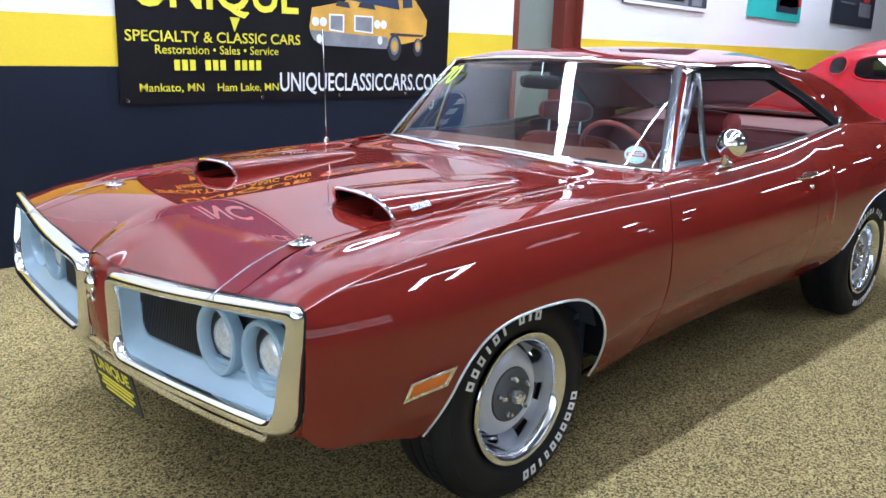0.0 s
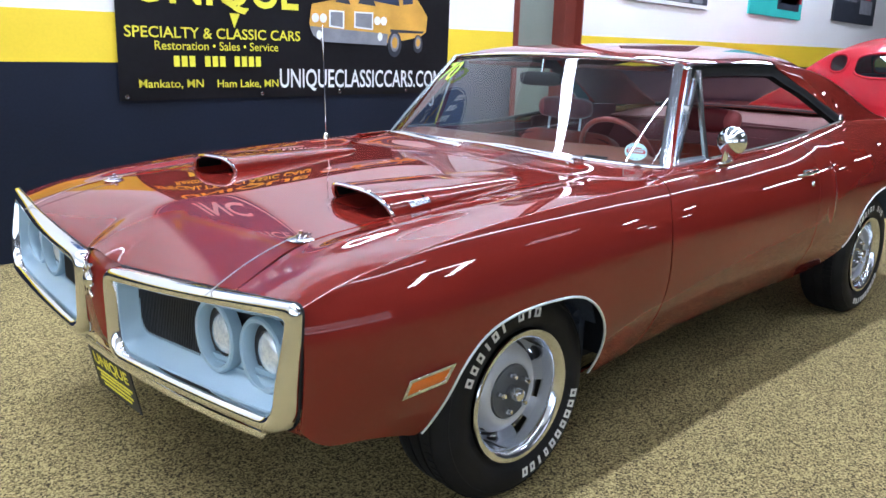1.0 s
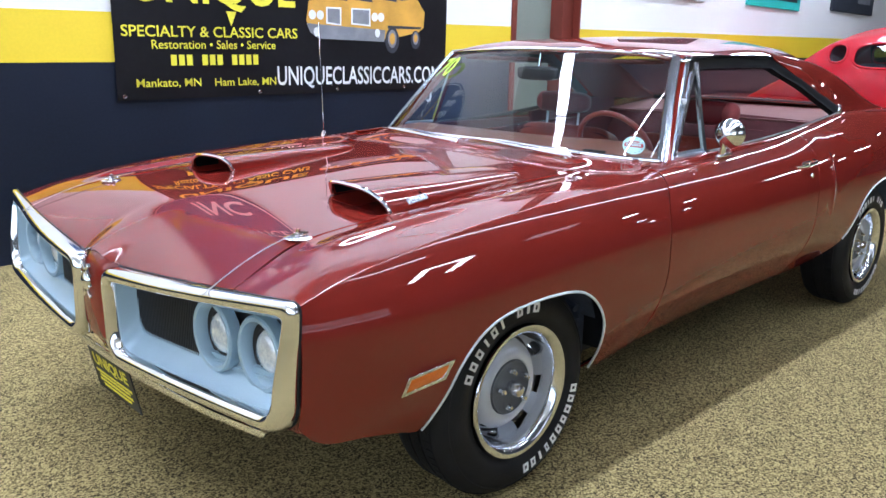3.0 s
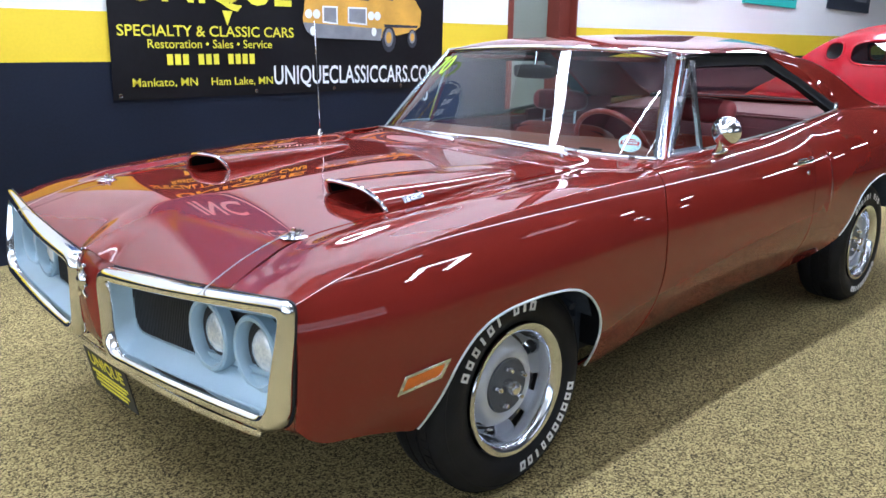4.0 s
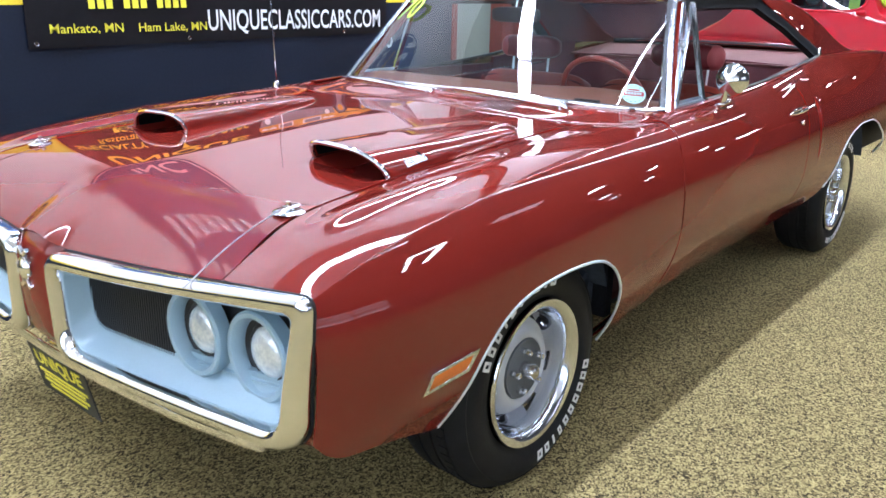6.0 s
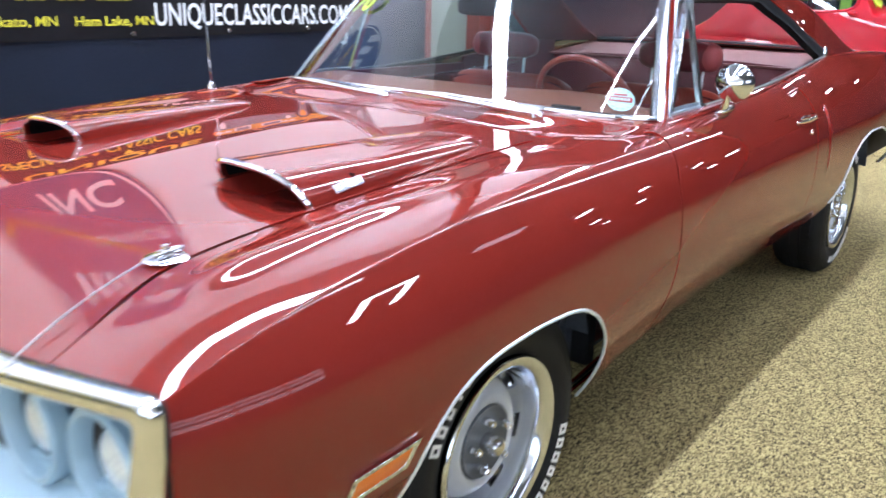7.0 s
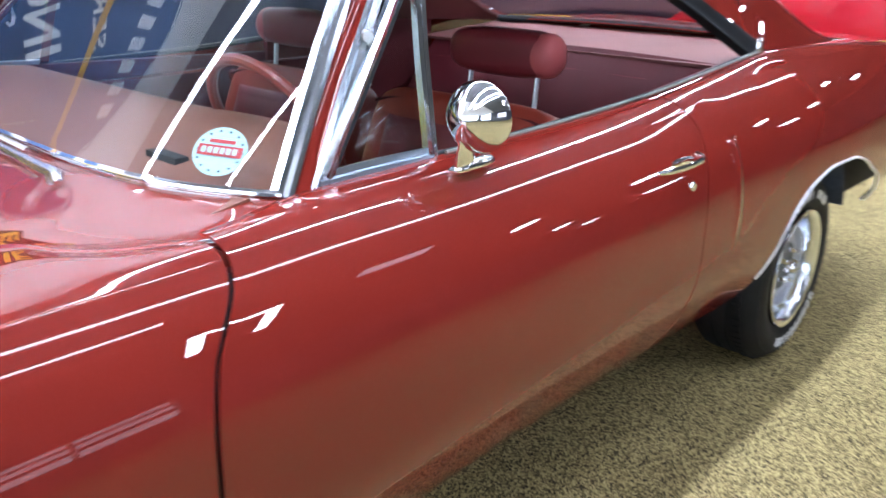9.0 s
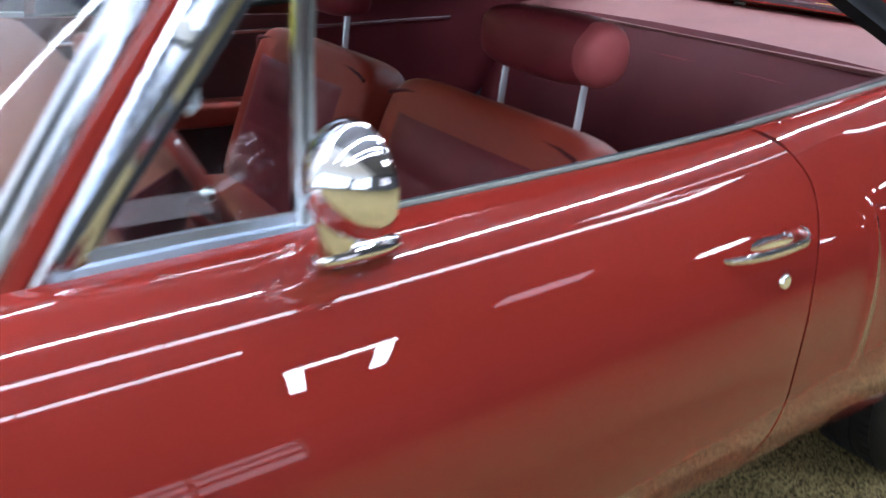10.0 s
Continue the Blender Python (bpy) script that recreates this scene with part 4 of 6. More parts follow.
# lower front: valance, chrome strip, plate
def valance(u, v):
    y = -0.90 + 1.80 * u
    a = abs(y) / 0.90
    z = 0.47 - 0.10 * v + 0.02 * a * v
    return (-0.755 + 0.07 * a**3 + 0.05 * v, y * (1 - 0.05 * v), z)


place("valance", data("valance", *sheet(valance, span(0, 1, 40), span(0, 1, 8))), PAINT, car, "dark red lower front valance", 50, 0.004)
strip = [(-0.815 + 0.06 * (abs(y) / 0.74) ** 2.5, y, 0.405 + 0.015 * abs(y)) for y in span(-0.74, 0.74, 40)]
place("lower_strip", data("lower_strip", *tube(strip, 0.013, 8, flat=0.7)), CHROME, car, "slim chrome strip below the bumper")
plate_m = Matrix.Translation((-0.815, 0.03, 0.392)) @ pose(0, 0, 0, 0, 0, -90) @ pose(0, 0, 0, 102, 0, 0) @ Matrix.Translation((-0.155, -0.145, 0))
plate_ob = place("licence_plate", data("licence_plate", *moved(box(0, 0.31, 0, 0.155, -0.002, 0.002), plate_m)), BLACK, car, "black dealer plate with yellow lettering", 0, bevel=0.002)
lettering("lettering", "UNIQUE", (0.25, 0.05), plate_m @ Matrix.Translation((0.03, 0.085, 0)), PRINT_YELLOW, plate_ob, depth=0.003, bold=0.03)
for k, (w, z) in enumerate(((0.26, 0.066), (0.22, 0.052), (0.24, 0.036), (0.2, 0.02))):
    place("lettering", data("lettering", *moved(box(0.155 - w / 2, 0.155 + w / 2, z, z + 0.009, 0.002, 0.003), plate_m)), PRINT_YELLOW, plate_ob, smooth=0)
place("plate_bracket", data("plate_bracket", *merged(box(-0.755, -0.72, -0.08, 0.08, 0.36, 0.42))), SHADOWED, car, "dark plate bracket", bevel=0.004)


# doors
def door_rear(z):
    return tab(z, (0.33, 0.015), (0.535, 0.0), (0.70, -0.006), (0.79, 0.004), (0.85, 0.026), (0.91, 0.056), (0.94, 0.066), (0.965, 0.060), (1.0, 0.025))


def belt_z(x):
    return tab(x, (0.72, 0.932), (0.95, 0.948), (1.25, 0.957), (1.6, 0.973), (1.95, 0.998), (2.3, 1.035), (2.58, 1.068))


def belt_y(x):
    return tab(x, (0.72, 0.805), (0.95, 0.782), (1.25, 0.772), (1.95, 0.782), (2.58, 0.786))


def door_skin(s, a, b, n):
    """Outer skin of the door up to the window slot."""
    def f(u, v):
        if v <= 1:
            x = a + (b - a) * u
            lo, hi = sill_z(x) + 0.012, crease_z(x)
            z = lo + (hi - lo) * (1 - (1 - v) ** 1.5)
            y = side_y(x, z)
        else:
            x = a + (b - a) * u
            t = v - 1
            y = crease_y(x) + (belt_y(x) - crease_y(x)) * t
            z = crease_z(x) + (belt_z(x) - crease_z(x)) * (t ** 0.8) + 0.006 * math.sin(math.pi * t)
        return (x + door_rear(z) * ease(0.6, 1.0, u) + door_front(z) * (1 - ease(0.0, 0.25, u)), s * y, z)
    return sheet(f, span(0, 1, n), span(0, 1, 48) + span(1.06, 2, 14))


def quarter_top(s):
    def f(x, v):
        y0, z0 = crease_y(x), crease_z(x)
        y1 = tab(x, (1.93, 0.782), (2.58, 0.786), (2.9, 0.765), (3.3, 0.735), (3.6, 0.72), (4.25, 0.70))
        z1 = belt_z(x) if x < 2.5 else tab(x, (2.5, 1.060), (2.7, 1.068), (3.0, 1.066), (3.4, 1.058), (3.8, 1.046), (4.25, 1.018))
        z = z0 + (z1 - z0) * v
        return (x + door_rear(z) * (1 - ease(1.94, 2.2, x)), s * (y0 + (y1 - y0) * v), z + 0.008 * math.sin(math.pi * v))
    return sheet(f, span(1.937, 4.25, 70), span(0, 1, 10))


def quarter_side(s):
    def f(u, v):
        x = u
        lo, hi = sill_z(x), crease_z(x)
        z = lo + (hi - lo) * (1 - (1 - v) ** 1.5)
        rise = 0.0035 * math.exp(-(((x - 2.10) / 0.014) ** 2)) * ease(0.62, 0.70, z) * (1 - ease(0.88, 0.92, z))
        return (x + door_rear(z) * (1 - ease(1.94, 2.2, x)), s * (side_y(x, z) + rise), z)
    return sheet(f, sorted(set(columns(1.937, 4.25, 110)) | set(span(2.08, 2.18, 16))), span(0, 1, 48))


for s in SIDES:
    d = place("door", data("door", *door_skin(s, 0.7176, 1.932, 70)), PAINT, car, "closed dark red car door with its window down", 42, 0.004)
    q = place("quarter_panel", data("quarter_panel", *merged(quarter_side(s), quarter_top(s))), PAINT, car, "dark red rear quarter panel with a bright wheel-lip moulding", 42, 0.004)
    arch = columns(2.41, 3.41, 60)
    place("wheel_lip", data("wheel_lip", *tube([(x, s * (side_y(x, sill_z(x)) + 0.002), sill_z(x)) for x in arch], 0.0042, 8)), PALE_CHROME, q, "bright thin wheel-lip moulding")
    place("window_slot_seal", data("window_slot_seal", *tube([(x, s * (belt_y(x) - 0.006), belt_z(x) + 0.001) for x in span(0.98, 2.56, 50)], 0.0055, 8, flat=0.8)), SEAL, d, "black felt seal along the window slot")
    place("belt_moulding", data("belt_moulding", *tube([(x, s * (belt_y(x) + 0.002), belt_z(x) + 0.003) for x in span(1.27, 2.55, 50)], 0.004, 6)), FELT, d, "grey felt strip at the window slot")
    # door handle: cupped pull with a push button, and the lock below it
    pull = [(1.760, 0.003), (1.775, 0.012), (1.80, 0.020), (1.835, 0.026), (1.87, 0.028), (1.905, 0.027), (1.918, 0.022), (1.925, 0.012), (1.929, 0.000)]
    handle = place("door_handle", data("door_handle", *merged(tube([(x, s * (side_y(x, 0.882) + o), 0.876 + 0.010 * (x - 1.815) / 0.12) for x, o in pull], [0.003, 0.005, 0.0065, 0.007, 0.007, 0.0075, 0.009, 0.011, 0.012], 10, flat=0.55))), CHROME, d, "chrome pull handle")
    place("handle_cup", data("handle_cup", *tube([(x, s * (side_y(x, 0.88) + 0.001), 0.880) for x in span(1.822, 1.915, 8)], [0.004, 0.010, 0.012, 0.012, 0.012, 0.012, 0.012, 0.010, 0.004], 10, flat=0.3)), CHROME, d, "chrome handle plate")
    place("lock", data("lock", *moved(revolve([(0.0, 0.006), (0.009, 0.006), (0.0115, 0.003), (0.012, 0.0)], 20), Matrix.Translation((1.878, s * side_y(1.878, 0.830), 0.830)) @ (Matrix() if s < 0 else pose(0, 0, 0, 0, 0, 180)))), CHROME, d, "round chrome door lock")
    # dark sheets that stand for the shade in the gaps before and after the door
    def jamb(x0, shift):
        return sheet(lambda u, v: (x0 + 0.05 * u + shift(0.32 + 0.58 * v), s * (side_y(x0, 0.32 + 0.58 * v) - 0.012), 0.32 + 0.58 * v), span(0, 1, 2), span(0, 1, 24))
    place("gap_shade", data("gap_shade", *jamb(0.689, door_front)), SEAL, car, "dark backing sheet standing in for shade in the door gap", 60)
    place("gap_shade", data("gap_shade", *jamb(1.910, door_rear)), SEAL, car, "dark backing sheet standing in for shade in the door gap", 60)
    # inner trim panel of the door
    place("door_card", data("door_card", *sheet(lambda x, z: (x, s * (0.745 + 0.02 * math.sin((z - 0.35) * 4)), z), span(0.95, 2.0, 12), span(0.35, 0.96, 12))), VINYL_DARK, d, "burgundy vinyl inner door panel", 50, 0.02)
    place("armrest", data("armrest", *blob((1.62, s * 0.70, 0.70), (0.24, 0.05, 0.035), 0.5)), VINYL_RED, d, "red padded armrest")
    # rocker
    place("rocker", data("rocker", *sheet(lambda x, v: (x, s * (side_y(x, sill_z(x)) - 0.012 - 0.05 * v), sill_z(x) + 0.010 - 0.030 * math.sin(v * 1.6)), span(0.45, 2.20, 24), span(0, 1, 6))), PAINT, car, "dark red rocker panel", 50, 0.006)

# round mirror on the driver's door
mirror = thing("side_mirror", (1.25, -0.84, 0.945), "round chrome door mirror on a wedge-shaped foot", "", parent=car)
mm = Matrix.Translation((1.225, -0.868, 1.036)) @ pose(0, 0, 0, 0, 0, -82) @ pose(0, 0, 0, 4, 0, 0)
place("mirror_head", data("mirror_head", *moved(revolve([(0.0, 0.036), (0.014, 0.033), (0.032, 0.022), (0.047, 0.008), (0.056, -0.008), (0.0585, -0.016), (0.058, -0.022), (0.053, -0.024), (0.050, -0.018), (0.0, -0.018)], 48), mm)), CHROME, mirror, "chrome cone-shaped mirror head")
foot = []
for t in span(0, 1, 10):
    foot.append((1.205 + 0.035 * t, -0.868 + 0.026 * t, 1.03 - 0.080 * t))
place("mirror_stem", data("mirror_stem", *tube(foot, [0.006 + 0.020 * t for t in span(0, 1, 10)], 10, flat=0.45, up=(1, 0, 0))), CHROME, mirror, "chrome mirror stem")
place("mirror_foot", data("mirror_foot", *moved(blob((0, 0, 0), (0.05, 0.024, 0.013), 0.7), Matrix.Translation((1.262, -0.838, 0.950)) @ pose(0, 0, 0, -30, -3, 0))), CHROME, mirror, "chrome mirror foot")

# cowl and windshield
def base_x(k):
    """Foot of the windshield: nearly straight across, wrapped back at its corners."""
    return 0.775 + 0.155 * abs(k) ** 6


def shield(u, v):
    """Windshield: u across from the driver's side, v up."""
    k = 2 * u - 1
    b = Vector((base_x(k), 0.768 * k, 0.940 + 0.018 * (1 - k**4)))
    t = Vector((1.222 - 0.055 * (1 - k * k), 0.622 * k, 1.315 + 0.022 * (1 - k * k)))
    p = b + (t - b) * v
    return (p.x - 0.004 * math.sin(math.pi * v), p.y, p.z + 0.003 * math.sin(math.pi * v))


ACROSS = [0.5 - 0.5 * math.cos(math.pi * t) for t in span(0, 1, 60)]


def cowl(u, v):
    k = 2 * u - 1
    y = 0.832 * k
    a = abs(y)
    x0 = 0.577 if a < 0.6 else tab(a, (0.6, 0.577), (0.68, 0.60), (0.754, 0.63), (0.787, 0.668), (0.812, 0.712), (0.832, 0.77))
    kk = y / 0.768
    x1 = base_x(min(1, abs(kk))) + 0.017
    z1 = 0.938 + 0.018 * (1 - min(1, kk**4))
    z0 = hood_z(min(x0, 0.6), min(a, 0.6)) if a < 0.6 else tab(a, (0.6, 0.917), (0.832, 0.925))
    x = x0 + (x1 - x0) * v
    return (x, y, z0 + (z1 - z0) * ease(0, 1, v) - 0.006 * math.sin(math.pi * v))


place("cowl_panel", data("cowl_panel", *sheet(cowl, span(0, 1, 60), span(0, 1, 14))), PAINT, car, "dark red cowl below the windshield", 50, 0.004)
for i in range(12):
    y = -0.325 + 0.0125 * i
    slot = [cowl((y + d) / 1.664 + 0.5, 0.30 + 0.40 * e) for d, e in ((0, 0), (0.005, 0), (0.005, 1), (0, 1))]
    place("cowl_slot", data("cowl_slot", *merged(([(p[0], p[1], p[2] + 0.0028) for p in slot], [(0, 1, 2, 3)]))), BLACK, car, "", 0)
place("windshield", data("windshield", *sheet(shield, ACROSS, span(0.0, 1.0, 20))), GLASS, car, "clear curved windshield", 60).visible_shadow = False


def shield_out(p, d):
    return (p[0] - 0.7 * d, p[1], p[2] + 0.7 * d)


for edge, pts in (("bottom", [shield(u, 0.0) for u in ACROSS]), ("top", [shield(u, 1.0) for u in ACROSS])):
    place("windshield_trim", data("windshield_trim", *tube([shield_out(p, 0.004) for p in pts], 0.011, 8, flat=0.7)), CHROME, car, "chrome windshield moulding")
for s in SIDES:
    u = 0.0 if s < 0 else 1.0
    pts = [shield(u, v) for v in span(0, 1, 24)]
    place("windshield_trim", data("windshield_trim", *ribbon([(p[0] - 0.002, p[1], p[2] + 0.002) for p in pts], [(-0.019, -0.006), (-0.017, 0.004), (-0.006, 0.009), (0.002, 0.005), (0.011, 0.008), (0.018, 0.005), (0.020, -0.006)], (-0.75, s * 0.62, 0.25))), TRIM_METAL, car, "chrome windshield moulding")
    pillar = [(p[0] + 0.024 + 0.010 * i / 24, p[1] + s * 0.008, p[2] - 0.002) for i, p in enumerate(pts)]
    place("windshield_pillar", data("windshield_pillar", *ribbon(pillar, [(-0.016, -0.03), (-0.016, 0.006), (-0.006, 0.010), (0.008, 0.009), (0.014, 0.0), (0.012, -0.03)], (-0.35, s * 0.9, 0.2))), PAINT, car, "dark red windshield pillar", 50)
    rail = [(p[0] + 0.054 + 0.006 * i / 24, p[1] + s * 0.009, p[2] - 0.004) for i, p in enumerate(pts)]
    place("drip_rail", data("drip_rail", *ribbon(rail, [(-0.018, -0.010), (-0.017, 0.008), (-0.009, 0.013), (-0.002, 0.008), (0.010, 0.011), (0.019, 0.006), (0.020, -0.012)], (-0.2, s * 0.95, 0.2))), TRIM_METAL, car, "bright drip rail on the pillar")


# vent windows, with frame and latch
def vent_points(s):
    a = Vector((1.000, s * 0.774, 0.962))
    b = Vector((1.234, s * 0.768, 0.966))
    c = Vector((1.288, s * 0.668, 1.285))
    return a, b, c


for s in SIDES:
    a, b, c = vent_points(s)
    vent = place("vent_window", data("vent_window", [a, b, c + Vector((0.006, 0, 0)), c], [(0, 1, 2, 3)]), GLASS, car, "clear triangular vent window", 0)
    vent.visible_shadow = False
    out = (0, s, 0.25)
    place("vent_frame", data("vent_frame", *ribbon([b + Vector((0.004, 0, -0.008)), b + (c - b) * 0.5, c + Vector((0.004, 0, 0.01))], [(-0.012, -0.006), (-0.011, 0.007), (-0.004, 0.010), (0.003, 0.005), (0.010, 0.008), (0.012, -0.006)], out)), TRIM_METAL, car, "bright vent window post", 0)
    place("vent_frame", data("vent_frame", *ribbon([a, a + (c - a) * 0.5, c], [(-0.010, -0.006), (-0.009, 0.006), (0.0, 0.008), (0.009, 0.004), (0.010, -0.006)], out)), TRIM_METAL, car, "bright vent window frame", 0)
    place("vent_seal", data("vent_seal", *ribbon([a + (c - a) * t + Vector((0.014, s * -0.002, -0.004)) for t in (0.0, 0.5, 1.0)], [(-0.005, -0.006), (-0.005, 0.004), (0.005, 0.004), (0.005, -0.006)], out)), SEAL, car, "dark vent window seal", 0)
    place("vent_frame", data("vent_frame", *ribbon([a + Vector((-0.01, 0, -0.006)), (a + b) / 2 + Vector((0, 0, -0.004)), b + Vector((0.004, 0, -0.006))], [(-0.014, -0.006), (-0.013, 0.004), (-0.003, 0.003), (0.0, 0.008), (0.011, 0.008), (0.013, -0.006)], out)), SILL_STEEL, car, "bright vent window sill", 0)
    g = a + (c - a) * 0.50 + Vector((-0.006, 0, 0))
    latch = [g + Vector((0.012, s * -0.010, 0.03)), g + Vector((0.012, s * -0.016, 0.01)), g + Vector((0.014, s * -0.018, -0.025)), g + Vector((0.012, s * -0.012, -0.045)), g + Vector((0.004, s * -0.008, -0.05)), g + Vector((-0.002, s * -0.008, -0.042))]
    place("vent_latch", data("vent_latch", *merged(tube(latch, [0.006, 0.005, 0.005, 0.005, 0.005, 0.004], 8), tube([g + Vector((0.0, 0, 0.03)), g + Vector((0.01, s * -0.02, 0.03))], 0.009, 10))), PALE_CHROME, car, "bright vent latch")

# roof, sail panels, rear window and deck
def rail_y(x):
    return tab(x, (1.18, 0.640), (1.6, 0.650), (2.0, 0.645), (2.50, 0.590))


def rail_z(x):
    return tab(x, (1.18, 1.300), (1.28, 1.316), (1.5, 1.326), (1.85, 1.330), (2.1, 1.327), (2.50, 1.308))


def roof(u, v):
    x = 1.212 + 1.288 * v
    k = 2 * u - 1
    y = rail_y(x) * k
    bow = 0.05 * (1 - k * k) * (1 - v) ** 3
    return (x - bow + 0.06 * (1 - k * k) * v**3, y, rail_z(x) + 0.048 * (1 - abs(k) ** 2.6) + 0.020 * (1 - abs(k) ** 8) - 0.030 * (1 - abs(k) ** 2.6) * math.exp(-v / 0.07) + 0.020 * ease(0.15, 0.75, v) * (1 - abs(k) ** 6))


place("roof", data("roof", *sheet(roof, span(0, 1, 50), span(0, 1, 40))), PAINT, car, "dark red hardtop roof", 60, 0.004)
place("headliner", data("headliner", *sheet(lambda u, v: tuple(a - b for a, b in zip(roof(0.03 + 0.94 * u, 0.03 + 0.95 * v), (0, 0, 0.028))), span(0, 1, 16), span(0, 1, 16))), HEADLINER, car, "dark red headliner", 60, 0.004)


def sail(s):
    """Roof quarter that falls from the roof to the deck behind the side window."""
    A, B = Vector((2.02, 0.650, 1.326)), Vector((2.50, 0.592, 1.308))
    C, D = Vector((2.575, 0.783, 1.070)), Vector((3.48, 0.735, 1.052))
    def f(u, v):
        top = A + (B - A) * u + Vector((0, 0, 0.012 * math.sin(math.pi * u)))
        bot = C + (D - C) * u + Vector((0, 0.0, -0.006 * math.sin(math.pi * u)))
        w = v
        p = top + (bot - top) * w
        p.z += math.sin(math.pi * v) * (0.11 * u * (1 - u) + u * (0.055 - 0.125 * v))
        p.y += 0.020 * math.sin(math.pi * v) * u ** 0.5
        return (p.x, s * p.y, p.z)
    return f


for s in SIDES:
    fs = sail(s)
    sp = place("sail_panel", data("sail_panel", *sheet(fs, span(0, 1, 30), span(0, 1, 30))), PAINT, car, "dark red sloping roof quarter", 60, 0.006)
    rail = [(x, s * (rail_y(x) + 0.004), rail_z(x) - 0.004) for x in span(1.22, 2.02, 24)]
    place("roof_rail_trim", data("roof_rail_trim", *ribbon(rail, [(-0.008, -0.004), (-0.008, 0.006), (0.006, 0.007), (0.008, -0.004)], (0, s, 0.1))), CHROME, car, "bright roof rail moulding")
    edge = rail[2:] + [fs(0.0, v) for v in span(0.04, 1, 20)]
    place("window_weatherstrip", data("window_weatherstrip", *ribbon([(p[0] - 0.022 * ease(1.9, 2.2, p[0]), p[1] - s * 0.012, p[2] - 0.024 * (1 - ease(2.0, 2.3, p[0]))) for p in edge], [(-0.028, -0.016), (-0.026, 0.008), (-0.006, 0.014), (0.004, 0.008), (0.024, 0.012), (0.028, -0.016)], (0, s, 0.15))), SEAL, car, "black rubber side window weatherstrip", 50)
    c = Vector(fs(0.0, 1.0))
    place("weatherstrip_cap", data("weatherstrip_cap", *blob((c.x - 0.012, c.y - s * 0.002, c.z + 0.006), (0.016, 0.012, 0.030), 0.7, 18, 10)), BRIGHT, car, "bright cap at the foot of the weatherstrip")
    place("sail_liner", data("sail_liner", *sheet(lambda u, v: (fs(u, v)[0] + 0.02, fs(u, v)[1] - s * 0.035, fs(u, v)[2] - 0.01), span(0.05, 0.9, 10), span(0.02, 0.98, 10))), HEADLINER, car, "dark red inner roof quarter trim", 60, 0.004)


def back_glass(u, v):
    k = 2 * u - 1
    t = Vector((2.50 + 0.05 * (1 - k * k), 0.585 * k, 1.305 + 0.07 * (1 - k * k)))
    b = Vector((3.22 + 0.10 * (1 - k * k), 0.70 * k, 1.055 + 0.012 * (1 - k * k)))
    p = t + (b - t) * v
    return (p.x, p.y, p.z - 0.02 * math.sin(math.pi * v))


place("rear_window", data("rear_window", *sheet(back_glass, span(0.02, 0.98, 24), span(0, 1, 14))), GLASS, car, "clear sloping rear window", 60).visible_shadow = False
place("rear_window_trim", data("rear_window_trim", *tube([back_glass(u, 1.0) for u in span(0.02, 0.98, 24)], 0.014, 8)), SEAL, car, "dark rear window surround")
place("rear_window_trim", data("rear_window_trim", *tube([back_glass(u, 0.0) for u in span(0.02, 0.98, 24)], 0.012, 8)), SEAL, car, "dark rear window surround")
place("deck_lid", data("deck_lid", *sheet(lambda u, v: (3.25 + 1.03 * v, (2 * u - 1) * (0.74 - 0.03 * v), 1.052 - 0.022 * v * v + 0.014 * (1 - (2 * u - 1) ** 2)), span(0, 1, 24), span(0, 1, 20))), PAINT, car, "dark red trunk lid", 60, 0.004)


def tail(u, v):
    k = 2 * u - 1
    z = 1.010 - 0.38 * v
    y = side_y(4.25, min(z, 1.02)) * k if v > 0.02 else crease_y(4.25) * k
    return (4.25 + 0.06 * (1 - k * k) + 0.05 * math.sin(math.pi * v), y, z)


place("tail_panel", data("tail_panel", *sheet(tail, span(0, 1, 30), span(0, 1, 16))), PAINT, car, "dark red tail panel", 60, 0.004)
for s in SIDES:
    post = []
    for t in span(0, 1, 24):
        pz = 1.016 - 0.43 * t
        px = 4.235 + 0.012 * ease(0.0, 0.15, t) - 0.15 * max(0.0, t - 0.70) / 0.30
        post.append((px, s * (side_y(px, min(pz, 1.02)) + 0.004), pz))
    place("rear_corner_trim", data("rear_corner_trim", *ribbon(post, [(-0.045, -0.02), (-0.042, 0.006), (0.0, 0.014), (0.042, 0.006), (0.045, -0.02)], (0, s, 0))), PALE_CHROME, car, "bright rear corner moulding", 50)
place("rear_bumper", data("rear_bumper", *ribbon([(4.30 + 0.10 * (1 - (y / 0.95) ** 4), y, 0.66) for y in span(-0.80, 0.80, 30)], [(-0.06, -0.02), (-0.055, 0.01), (0.0, 0.025), (0.055, 0.01), (0.06, -0.02)], (1, 0, 0))), CHROME, car, "chrome rear bumper", 50)

